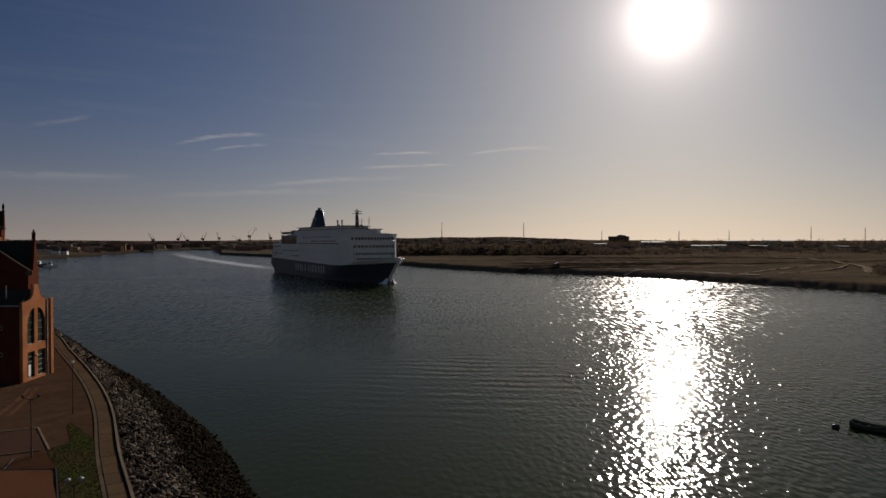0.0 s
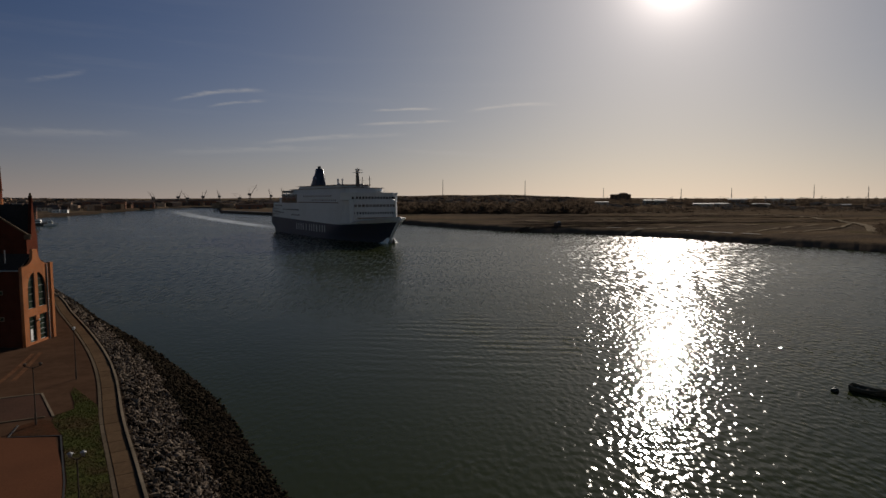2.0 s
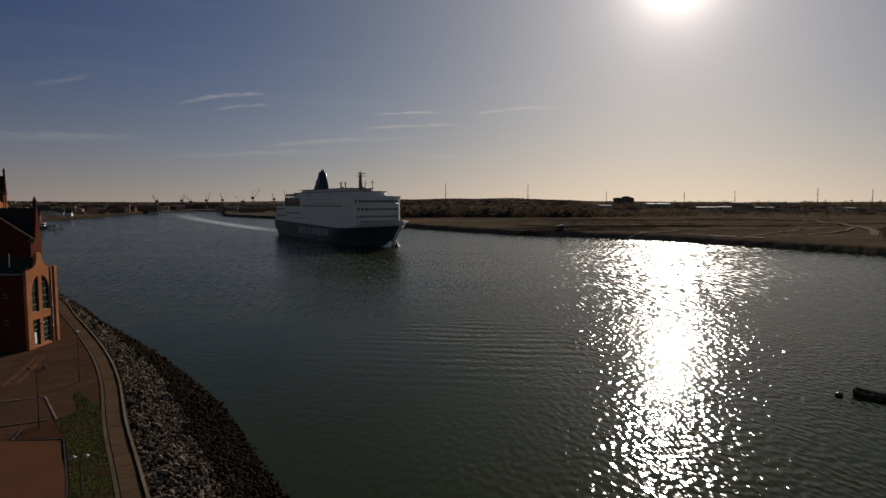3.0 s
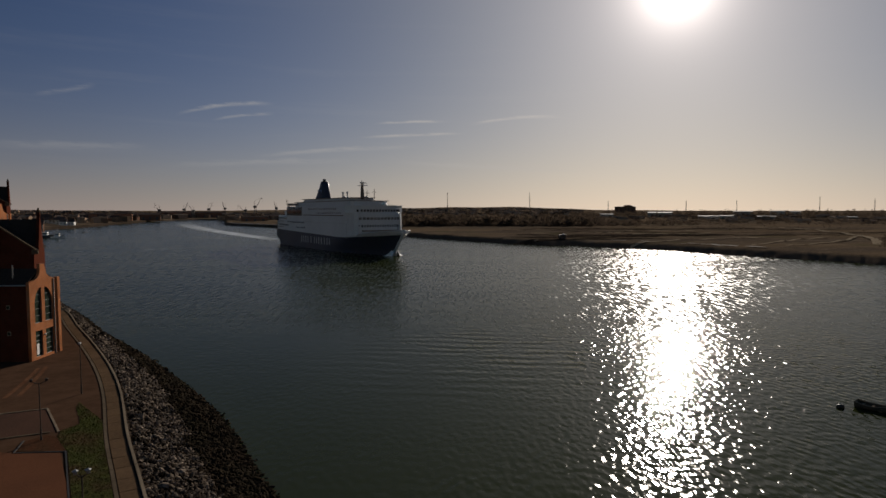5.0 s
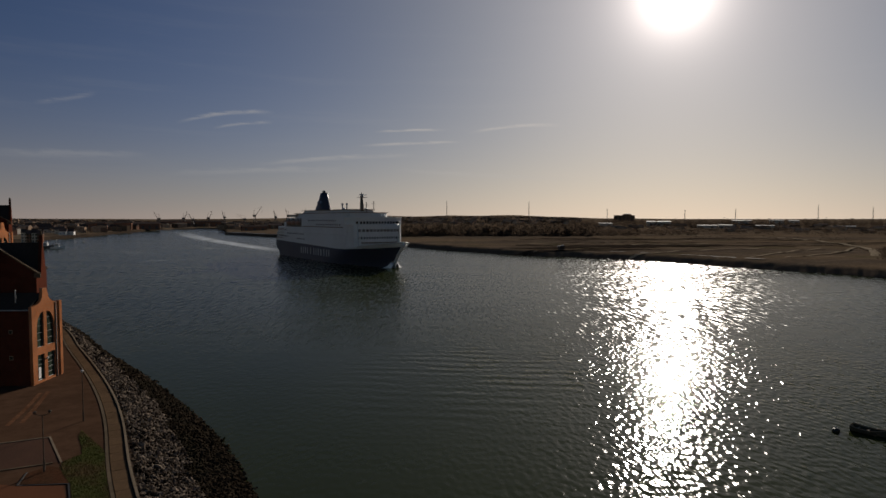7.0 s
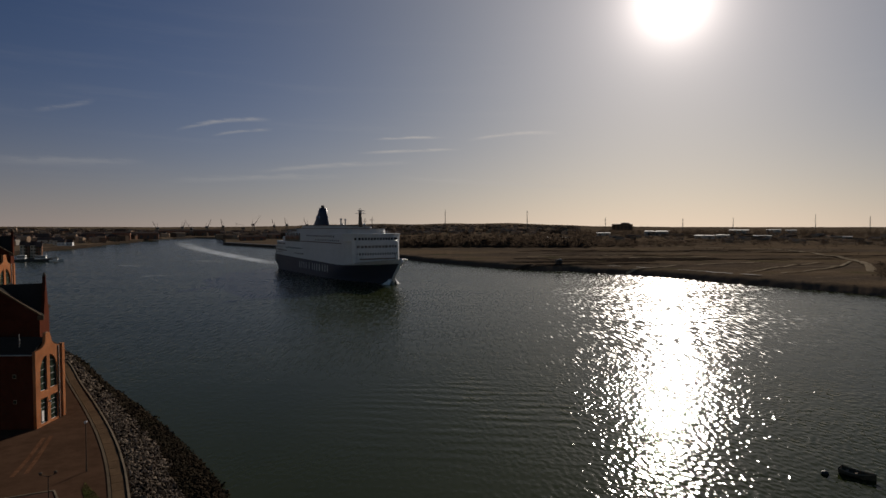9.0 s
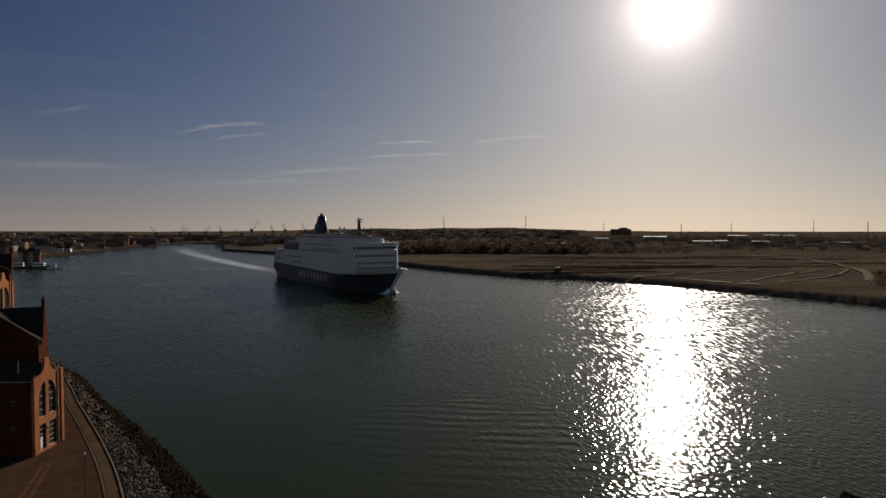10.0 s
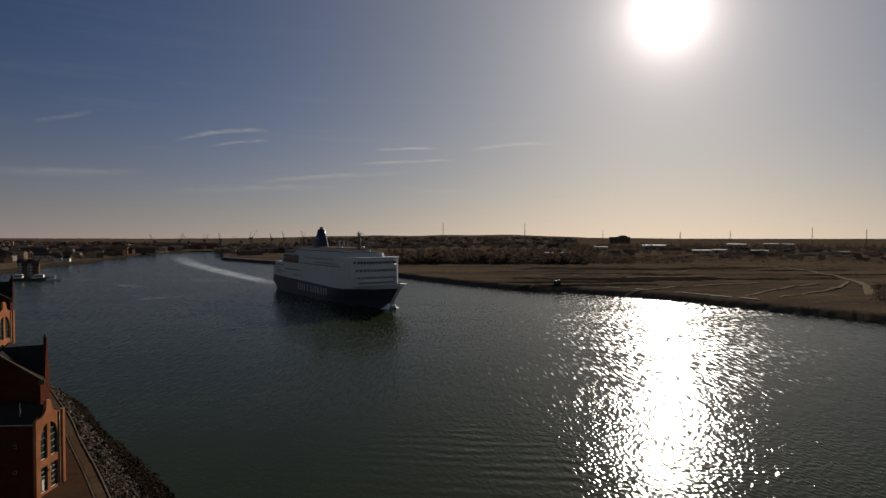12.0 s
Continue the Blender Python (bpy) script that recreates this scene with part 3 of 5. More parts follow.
def make_ferry():
    ship = thing("passenger_ferry", "large white passenger ferry with navy hull under way on the river", "ferry", SHIP_AT, SHIP_TURN)
    xs = np.concatenate([np.linspace(4, 100, 20), np.linspace(104, 161, 24)])
    bm = bmesh.new()
    hull_band(bm, [lambda x: -3.0, lambda x: 0.0, lambda x: 2.6, lambda x: 5.2, sheer], xs)
    rim = [[bm.verts.new((counter(z), s * hull_half(counter(z), z), z)) for s in (-1, -0.5, 0.5, 1)] for z in (-3, 0, 2.6, 5.2, sheer(4))]
    for a, b in zip(rim, rim[1:]):
        for j in range(3):
            bm.faces.new((a[j + 1], a[j], b[j], b[j + 1]))
    bmesh.ops.remove_doubles(bm, verts=bm.verts, dist=0.01)
    hull = part("hull", bm, NAVY, ship, "navy blue steel hull", True)
    # white bar added so the stem shows a bright line of sun
    bm = bmesh.new()
    stem = [(152.55 + 11.5 * (z / 12.0) ** 1.2, 0, z) for z in np.linspace(0.6, 12.0, 9)]
    for a, b in zip(stem, stem[1:]):
        bar(bm, a, b, 0.7, sides=10)
    part("stem_bar", bm, WHITE_SHIP, hull, "white bar added to catch sun along the stem")
    bm = bmesh.new()
    box(bm, 5.5, 128, -12.3, 12.3, 7.2, 8.0)
    part("car_deck", bm, SHIP_DECK, ship)
    bm = bmesh.new()
    hull_band(bm, [lambda x: sheer(x), lambda x: sheer(x) + 0.3 + 0.6 * max(0, (x - 118) / 43), lambda x: sheer(x) + 0.5 + 1.9 * max(0, (x - 118) / 43)], xs[xs > 92])
    bmesh.ops.solidify(bm, geom=bm.faces[:], thickness=0.25)
    part("bow_bulwark", bm, WHITE_SHIP, ship, "white bulwark round the foredeck")
    bm = bmesh.new()
    prism(bm, [(128, -12.6), (142, -11.5), (152, -7.5), (158.5, -1.0), (158.5, 1.0), (152, 7.5), (142, 11.5), (128, 12.6)], 9.4, 10.0)
    part("foredeck", bm, SHIP_DECK, ship, "green painted foredeck")
    # the white side, deck on deck
    block("lower_superstructure", ship, [(5.2, -12.3), (30, -13.42), (126, -13.42), (126, 13.42), (30, 13.42), (5.2, 12.3)], 8.0, 15.6, WHITE_SHIP)
    block("middle_superstructure", ship, [(8, -12.3), (30, -13.38), (128, -13.38), (128, 13.38), (30, 13.38), (8, 12.3)], 15.6, 19.0, WHITE_SHIP)
    block("upper_superstructure", ship, round_front(36, 136, 13.3, 8.0), 18.9, 24.6, WHITE_SHIP, 0.0, "white upper decks")
    block("aft_terrace", ship, [(22, -12.6), (37, -12.9), (37, 12.9), (22, 12.6)], 18.9, 21.9, WHITE_SHIP)
    block("front_house", ship, round_front(112, 138.5, 13.3, 7.0), 9.2, 21.2, WHITE_SHIP, 0.012, "white rounded superstructure front")
    block("sun_deck_house", ship, round_front(40, 128, 11.4, 7.0), 24.5, 27.2, WHITE_SHIP, 0.03)
    block("upper_deck_house", ship, round_front(46, 118, 8.6, 9.0), 27.1, 28.9, WHITE_SHIP, 0.05)
    # bridge, with wings that overhang the sides
    bm = bmesh.new()
    prism(bm, [(127, -16.2), (131, -16.2), (136.6, -10.0), (137.6, -5), (138.0, 0), (137.6, 5), (136.6, 10.0), (131, 16.2), (127, 16.2)], 20.9, 24.3, -0.01)
    bridge = part("bridge", bm, WHITE_SHIP, ship, "white navigating bridge with overhanging wings")
    bm = bmesh.new()
    prism(bm, [(126.4, -16.5), (131.4, -16.5), (137.4, -10.2), (138.4, -5), (138.9, 0), (138.4, 5), (137.4, 10.2), (131.4, 16.5), (126.4, 16.5)], 24.3, 24.75)
    part("bridge_roof", bm, WHITE_SHIP, bridge)
    # canted corner panels where front meets sides, added to show a sunlit edge
    for side in (-1, 1):
        bm = bmesh.new()
        for z0, z1, push in ((9.4, 21.0, 0.55),):
            a, b = Vector((137.2, side * 11.7)), Vector((135.5, side * 13.25))
            out = Vector((0.64, side * 0.77)) * 0.22
            prism(bm, [tuple(a + out), tuple(b + out), tuple(b - out * 3), tuple(a - out * 3)], z0, z1)
            for v in bm.verts:
                v.co.x += push * (z1 - v.co.z) / (z1 - z0)
        part("corner_panel", bm, WHITE_SHIP, ship, "white canted panel added to catch sun at the corner")
    # windows of the front: the bridge's row and two more
    rows = (("bridge_window", 22.1, 1.2, 15, 0.98, 11.6), ("lounge_window", 18.1, 1.3, 12, 1.5, 10.6), ("front_window", 14.4, 1.2, 17, 0.74, 11.2),
            ("front_window", 11.9, 0.7, 1, 0, 10.0))
    for name, z, tall, count, wide, reach in rows:
        if count == 1:
            bm = bmesh.new()
            box(bm, 136.2, 138.62, -reach, reach, z - tall / 2, z + tall / 2, 0.1)
            part("deck_band", bm, DECK_SHADE, ship, "dark band painted as shade along the foredeck")
            continue
        bm = bmesh.new()
        box(bm, -0.3, 0.12, -wide / 2, wide / 2, -tall / 2, tall / 2, 0.05)
        first = part(name, bm, LOUNGE_GLASS if name == "lounge_window" else SHIP_GLASS, bridge if name == "bridge_window" else ship)
        for i in range(count):
            y = -reach + 2 * reach * i / (count - 1)
            if name == "bridge_window":
                x = 138.05 - 0.006 * y * y - (0.0 if abs(y) < 10 else 1.0)
            else:
                c = min(abs(y) / 13.3, 1)
                x = 131.4 + 7.0 * max(1 - c ** (1 / 0.55 * 2), 0) ** 0.275 - 0.05
            m = pose(x, y, z, 0, 0, math.degrees(math.atan(0.012 * y * 1.3)))
            if i == 0:
                first.matrix_local = m
            else:
                again(first, bridge if name == "bridge_window" else ship, m)
    # ledges that part the decks of the front
    for z in (12.9, 16.2, 19.6):
        bm = bmesh.new()
        prism(bm, round_front(124, 138.75, 13.45, 7.0), z, z + 0.28)
        part("deck_ledge", bm, WHITE_SHIP, ship)
    # cabin windows along both sides
    bm = bmesh.new()
    box(bm, -0.42, 0.42, -0.06, 0.06, -0.42, 0.42, 0.04)
    pane = part("side_window", bm, SHIP_GLASS, ship)
    places = []
    for z, x0, x1, gap in ((14.9, 31, 62, 1.9), (11.8, 48, 63, 2.1), (12.9, 12, 34, 2.2), (17.2, 12, 30, 2.0), (20.8, 84, 118, 2.6), (23.0, 70, 112, 2.6)):
        for x in np.arange(x0, x1, gap):
            for side in (-1, 1):
                places.append((x, side * (13.42 if z < 15.6 else 13.38 if z < 19 else 13.32) * (1 if x > 30 else 0.92 + 0.08 * (x - 5) / 25), z))
    for i, p in enumerate(places):
        if i == 0:
            pane.matrix_local = pose(*p)
        else:
            again(pane, ship, pose(*p))
    # open boat decks, their shade as dark brown panels, with lifeboats
    for side in (-1, 1):
        bm = bmesh.new()
        box(bm, 29, 58, min(side * 12.5, side * 13.42), max(side * 12.5, side * 13.42), 19.05, 24.3)
        part("boat_deck_shade", bm, DECK_SHADE, ship, "dark panel painted as the shade of the boat deck")
        for k in range(3):
            bm = bmesh.new()
            bmesh.ops.create_uvsphere(bm, u_segments=14, v_segments=8, radius=1.0)
            for v in bm.verts:
                v.co = Vector((v.co.x * 4.1, v.co.y * 1.4, v.co.z * (1.25 if v.co.z > 0 else 1.5))) + Vector((35 + 8.8 * k, side * 13.6, 21.6))
            boat = part("lifeboat", bm, LIFEBOAT, ship, "orange enclosed lifeboat", True)
            for dx in (-2.8, 2.8):
                bm = bmesh.new()
                bar(bm, (35 + 8.8 * k + dx, side * 13.2, 19.2), (35 + 8.8 * k + dx, side * 13.5, 24.4), 0.18)
                bar(bm, (35 + 8.8 * k + dx, side * 13.5, 24.4), (35 + 8.8 * k + dx, side * 14.2, 23.6), 0.16)
                part("davit", bm, WHITE_SHIP, boat)
        # the stripe of open promenade deck, its shade painted as a dark strip
        bm = bmesh.new()
        box(bm, 60, 122, side * 13.31, side * 13.36, 19.25, 19.75)
        part("deck_stripe", bm, DECK_SHADE, ship)
        # painted lettering as plain pale shapes
        for x0, w in ((57.0, 2.9), (61.0, 2.5), (64.6, 2.9), (68.4, 2.4), (73.4, 2.8), (79.0, 2.6), (82.6, 2.2), (85.9, 3.0), (90.0, 3.6), (94.8, 3.0), (98.8, 2.6), (102.4, 2.4)):
            bm = bmesh.new()
            y = side * (hull_half(x0 + 1, 4.2) + 0.02)
            box(bm, x0, x0 + w * 0.55, min(y, y + side * 0.05), max(y, y + side * 0.05), 3.3, 7.1)
            part("hull_lettering", bm, LETTERS, hull, "white painted block of lettering")
        # stern balconies, as strips in the deck shade colour
        for z in (11.6, 13.4, 15.2, 17.4):
            bm = bmesh.new()
            box(bm, 4.8 if z < 15 else 7.6, 22, side * 12.1, side * 13.2, z - 0.12, z + 0.12)
            part("aft_gallery", bm, DECK_SHADE, ship)
    # funnel: raked, wide below, with dark exhaust pipes on top
    bm = bmesh.new()
    rows = ((27.0, 51.0, 66.5, 4.4), (31.0, 54.0, 65.6, 3.6), (36.0, 57.6, 64.4, 2.6), (39.8, 59.6, 63.6, 2.0))
    rings = []
    for z, a, b, h in rows:
        ring = []
        for i in range(20):
            t = 2 * math.pi * i / 20
            c, s = math.cos(t), math.sin(t)
            ring.append(bm.verts.new(((a + b) / 2 + (b - a) / 2 * abs(c) ** 0.6 * (1 if c > 0 else -1), h * abs(s) ** 0.7 * (1 if s > 0 else -1), z)))
        rings.append(ring)
    for lo, hi in zip(rings, rings[1:]):
        for i in range(20):
            bm.faces.new((lo[i], lo[(i + 1) % 20], hi[(i + 1) % 20], hi[i]))
    bm.faces.new(rings[-1])
    funnel = part("funnel", bm, NAVY_FUNNEL, ship, "navy blue raked funnel", True)
    for dx in (0.2, 1.4, 2.6):
        bm = bmesh.new()
        bar(bm, (60.2 + dx, 0, 39.2), (59.8 + dx, 0, 41.2), 0.6, 0.55, 12)
        part("exhaust_pipe", bm, STEEL, funnel)
    bm = bmesh.new()
    box(bm, 57.2, 63.6, -2.95, 2.95, 32.4, 34.8, 0.3)
    part("funnel_emblem", bm, material("pale_blue_emblem", (0.10, 0.16, 0.30), 0.5), funnel, "paler blue emblem panel")
    # dark awning over the after deck, and dark deck edges along the roofs
    block("after_awning", ship, [(27, -12.2), (46, -12.2), (46, 12.2), (27, 12.2)], 25.3, 26.7, DECK_SHADE, 0.0, "shaded awning over the after deck")
    for k in range(4):
        for side in (-1, 1):
            bm = bmesh.new()
            bar(bm, (29 + 5 * k, side * 11.8, 21.0 if k < 2 else 24.5), (29 + 5 * k, side * 11.8, 25.4), 0.16)
            part("awning_post", bm, WHITE_SHIP, ship)
    block("roof_edge", ship, round_front(45, 118.6, 9.0, 9.0), 28.86, 29.16, DECK_SHADE, 0.0, "dark roof deck edge", 0.0)
    block("roof_edge", ship, round_front(39, 128.5, 11.8, 7.0), 27.12, 27.4, DECK_SHADE, 0.0, "dark roof deck edge", 0.0)
    # radar mast
    bm = bmesh.new()
    bar(bm, (117, 0, 28), (116.3, 0, 36.6), 1.25, 0.65, 10)
    mast = part("radar_mast", bm, MAST_PAINT, ship, "radar mast with backlit shade in its colour")
    for z, w in ((35.4, 2.2),):
        bm = bmesh.new()
        box(bm, 115.2, 119.0, -w, w, z, z + 0.22)
        part("platform", bm, WHITE_SHIP, mast)
    for z, w in ((36.6, 2.1),):
        bm = bmesh.new()
        box(bm, 118.0, 118.4, -w, w, z, z + 0.35, 0.05)
        bar(bm, (118.2, 0, z - 0.9), (118.2, 0, z), 0.2)
        part("radar_scanner", bm, WHITE, mast)
    bm = bmesh.new()
    bar(bm, (116.3, 0, 36.6), (116.3, 0, 38.2), 0.22)
    bar(bm, (116.3, -1.3, 37.2), (116.3, 1.3, 37.2), 0.14)
    part("aerial", bm, STEEL, mast)
    # smaller posts on the roof
    for name, x, y, z0, z1, r in (("vent_post", 84, 2.5, 28.6, 32.2, 0.45), ("vent_post", 101, -2, 28.6, 31.8, 0.4), ("signal_mast", 124, 3.5, 27, 33.5, 0.16),
                                  ("signal_mast", 126, -1.6, 27, 32.8, 0.16), ("jackstaff", 157, 0, 10, 15.4, 0.12), ("ensign_staff", 8, 0, 19, 24, 0.1)):
        bm = bmesh.new()
        bar(bm, (x, y, z0), (x, y, z1), r)
        if name == "vent_post":
            bar(bm, (x, y, z1), (x, y, z1 + 0.9), r * 1.7, r * 1.3)
        elif name == "signal_mast":
            bar(bm, (x, y - 1.4, z1 - 1.6), (x, y + 1.4, z1 - 1.6), 0.08)
        part(name, bm, STEEL if name != "vent_post" else WHITE_SHIP, ship)
    for x, y in ((110, 5.5), (105, -5.5), (131, 6.0)):
        bm = bmesh.new()
        bmesh.ops.create_icosphere(bm, subdivisions=2, radius=1.1, matrix=Matrix.Translation((x, y, 29.0 if x < 120 else 25.6)))
        bar(bm, (x, y, 26.5 if x < 120 else 24.6), (x, y, 28.2 if x < 120 else 25.2), 0.4)
        part("satellite_dome", bm, WHITE, ship, "white satellite dome", True)
    # rails round the roof and foredeck gear
    bm = bmesh.new()
    for z in (25.2, 25.75):
        for side in (-1, 1):
            bar(bm, (34, side * 13.0, z), (126, side * 13.0, z), 0.05, sides=5)
    for x in np.arange(34, 127, 4):
        for side in (-1, 1):
            bar(bm, (x, side * 13.0, 24.6), (x, side * 13.0, 25.75), 0.05, sides=5)
    part("deck_rail", bm, WHITE_SHIP, ship)
    for y in (-4, 4):
        bm = bmesh.new()
        box(bm, 146, 149, y - 1.2, y + 1.2, 9.6, 11.0, 0.3)
        bar(bm, (147.5, y - 2, 10.6), (147.5, y + 2, 10.6), 0.6)
        part("windlass", bm, STEEL, ship)


def ribbon(line, way, widths, z, name, mat):
    """A long strip on the water with UV along and across."""
    a, b = left_of(line, way, np.asarray(widths)[:, None] / 2), left_of(line, way, -np.asarray(widths)[:, None] / 2)
    n = len(line)
    me = raw(name, [(x, y, z) for x, y in a] + [(x, y, z) for x, y in b], [(n + i, n + i + 1, i + 1, i) for i in range(n - 1)], mat)
    uv = me.uv_layers.new(name="UVMap")
    for loop in me.loops:
        i = loop.vertex_index
        uv.data[loop.index].uv = ((i % n) / (n - 1), 0.0 if i >= n else 1.0)
    return me


def make_wake():
    h = Vector((math.cos(radians(SHIP_TURN)), math.sin(radians(SHIP_TURN))))
    s = Vector((SHIP_AT[0], SHIP_AT[1])) + h * 6
    line, way = smooth_line([tuple(s), (-150, 483), (-215, 585), (-300, 725), (-390, 890), (-480, 1080), (-545, 1260)], 6.0)
    me = ribbon(line, way, np.linspace(22, 54, len(line)), 0.03, "wake", foam_material("wake_foam", 1.0, 0.10, (0.5, 1, 1), 0.42, 0.30))
    tagged(new("wake", me), "pale churned wake trailing behind the ferry", "wake", kind="structure")
    for k, pts in enumerate((((-178, 338), (-150, 357), (-126, 366)), ((-248, 442), (-221, 425), (-192, 411)), ((-335, 502), (-300, 492), (-258, 479)),
                             ((-215, 500), (-180, 478), (-150, 470)))):
        line, way = smooth_line(pts, 4.0)
        me = ribbon(line, way, np.full(len(line), (10, 11, 8, 14)[k]), 0.02, "foam_streak", foam_material("thin_foam", (0.50, 0.52, 0.55, 0.34)[k], 0.17, (1, 1, 1), 0.45))
        tagged(new("foam_streak", me), "thin pale foam streak drifting on the river", "foam", kind="structure")
    # the bow wave, a curl of white water on either side of the stem
    bow = thing("bow_wave", "white bow wave curling at the ferry's stem", "bow wave", SHIP_AT, SHIP_TURN)
    for side in (-1, 1):
        bm = bmesh.new()
        rows = []
        for i in range(22):
            f = i / 21
            x, y = 155.6 - 5 * f, side * (hull_half(min(155.6 - 5 * f, 152.2), 0.5) + 0.3 + (3.2 if side > 0 else 1.5) * f)
            tall = (2.6 * math.sin(math.pi * min(0.25 + f * 0.8, 1)) + 0.05) * (0.75 + 0.5 * random.random())
            rows.append([bm.verts.new(p) for p in ((x, y - side * 0.9, 0.0), (x, y, tall), (x - 0.3, y + side * 0.8, tall * 0.75), (x - 0.5, y + side * (1.6 + f), 0.0))])
        for a, b in zip(rows, rows[1:]):
            for j in range(3):
                bm.faces.new((a[j], a[j + 1], b[j + 1], b[j]))
        bmesh.ops.recalc_face_normals(bm, faces=bm.faces)
        part("crest", bm, material("white_water", (0.90, 0.90, 0.90), 0.7, grain=(1.5, 0.12), bump=0.8), bow, smooth=True)


make_ferry()
make_wake()


# ---- the quayside ----
def strip_cells(d0, d1, s0, s1, size):
    """Corners of even cells along the river edge, between two offsets from it."""
    a, b = left_of(EDGE, EDGE_WAY, d0), left_of(EDGE, EDGE_WAY, d1)
    size = int(size)
    for i in range(int(s0), int(s1) - size, size):
        yield a[i], a[i + size], b[i + size], b[i]


def piece(name, quad, z0, z1, mat, parent, gap=0.012):
    """One stone on a four-cornered plan, with joints left round it and a worn upper edge."""
    c = sum(np.asarray(q) for q in quad) / 4
    low = [c + (q - c) * (1 - gap) for q in quad]
    high = [c + (q - c) * (1 - gap * 2.2) for q in quad]
    tip = 0.004 * random.uniform(-1, 1)
    verts = [(*(p - c), z0) for p in low] + [(*(p - c), z1 - 0.025) for p in low] + [(*(p - c), z1 + tip) for p in high]
    faces = [(k + i, k + (i + 1) % 4, k + 4 + (i + 1) % 4, k + 4 + i) for k in (0, 4) for i in range(4)] + [(8, 9, 10, 11)]
    ob = new(name, raw(name, verts, faces, mat))
    ob.location = (*c, 0)
    ob.parent = parent
    return ob


def make_path():
    bed = thing("footpath", "worn stone-slab riverside footpath between a kerb and a low wall", "footpath", kind="structure")
    wall = thing("low_wall", "low pale stone wall along the top of the bank", "wall", kind="structure")
    kerb = thing("kerb", "pale stone kerb edging the riverside path", "kerb", kind="structure")
    verts, faces = [], []
    for line in (left_of(EDGE, EDGE_WAY, 1.85), left_of(EDGE, EDGE_WAY, 0.2)):
        verts += [(x, y, QUAY - 0.035) for x, y in line]
    n = len(EDGE)
    faces = [(i, n + i, n + i + 1, i + 1) for i in range(n - 1)]
    ob = new("path_bed", raw("path_bed", verts, faces, ASPHALT))
    ob.parent = bed
    for s0, s1, size in ((40, 232, 2), (232, 300, 4)):
        for d0, d1 in ((0.34, 1.43),):
            for q in strip_cells(d0, d1, s0, s1, size):
                piece("slab", q, QUAY - 0.06, QUAY + 0.03, SLAB, bed)
        for q in strip_cells(0.05, 0.24, s0, s1, size):
            piece("coping_stone", q, QUAY - 0.3, QUAY + 0.13 + random.uniform(-0.012, 0.012), WALL_TOP, wall, 0.006)
        for q in strip_cells(1.49, 1.73, s0, s1, size):
            piece("kerb_stone", q, QUAY - 0.1, QUAY + 0.055, COPING, kerb, 0.008)


def stone_mesh(seed):
    rnd = random.Random(seed)
    bm = bmesh.new()
    bmesh.ops.create_icosphere(bm, subdivisions=1, radius=1.0)
    sx, sy, sz = rnd.uniform(1.0, 1.6), rnd.uniform(0.6, 0.95), rnd.uniform(0.5, 0.85)
    for v in bm.verts:
        k = rnd.uniform(0.72, 1.22)
        v.co = Vector((v.co.x * sx, v.co.y * sy, v.co.z * sz)) * k
    verts, faces = np.array([v.co[:] for v in bm.verts]), [[v.index for v in f.verts] for f in bm.faces]
    bm.free()
    return verts, faces


def make_riprap():
    bank = thing("riprap", "loose tumbled quarry stones on the river bank, dark with weed near the water", "rocks", kind="structure")
    kinds = [stone_mesh(k) for k in range(10)]
    meshes = [[raw("stone", v, f, mat) for v, f in kinds] for mat in (ROCK, WEED_ROCK)]
    slope_d, slope_z = (0.0, 1.4, 4.1, 7.3, 9.7, 12.6), (4.75, 4.1, 2.6, 1.0, -0.2, -1.5)
    rnd = random.Random(5)
    joined = {0: ([], []), 1: ([], [])}
    singles, count = 0, [0, 0]
    s = 40.0
    while s < 262:
        i = int(s)
        near = s < 200
        step = 0.6 if s < 104 else 0.25 if near else 0.5
        d = 0.15 + rnd.uniform(0, 0.3)
        while d < 11.2:
            size = rnd.uniform(0.13, 0.29) * (1.5 if s < 104 else 0.80 if near else 1.3) * (1.5 if rnd.random() < 0.10 else 1.0)
            p = EDGE[i] + EDGE_WAY[i] * (s - i + rnd.uniform(-0.25, 0.25)) - np.array([-EDGE_WAY[i][1], EDGE_WAY[i][0]]) * d * bank_width(s)
            z = np.interp(d, slope_d, slope_z) + rnd.uniform(-0.04, 0.20)
            wet = 1 if z + 0.7 * noise.noise(Vector((p[0] / 3, p[1] / 3, 1.0))) < 2.5 else 0
            m = Matrix.LocRotScale(Vector((*p, z)), Euler((rnd.uniform(-0.9, 0.9), rnd.uniform(-0.9, 0.9), rnd.uniform(0, 6.3))), Vector((size,) * 3))
            k = rnd.randrange(10)
            if 143 < s < 172 and d < 5.6 and wet == 0 and singles < 300 and size > 0.18:
                o = new("stone", meshes[wet][k])
                o.parent, o.matrix_local = bank, m
                singles += 1
            else:
                v, f = kinds[k]
                w = (np.array(m.to_3x3()) @ v.T).T + np.array(m.translation)
                base = count[wet]
                count[wet] += len(w)
                joined[wet][0].append(w)
                joined[wet][1].append((base, f))
            d += size * rnd.uniform(1.25, 1.75)
        s += step
    for wet, mat, label in ((0, ROCK, "pale dry bank stones"), (1, WEED_ROCK, "dark weedy bank stones at the waterline")):
        verts = np.concatenate(joined[wet][0])
        faces = [[b + i for i in q] for b, f in joined[wet][1] for q in f]
        o = new("bank_stones", raw("bank_stones", verts, faces, mat))
        o.parent = bank
        tagged(o, label, kind="stuff")


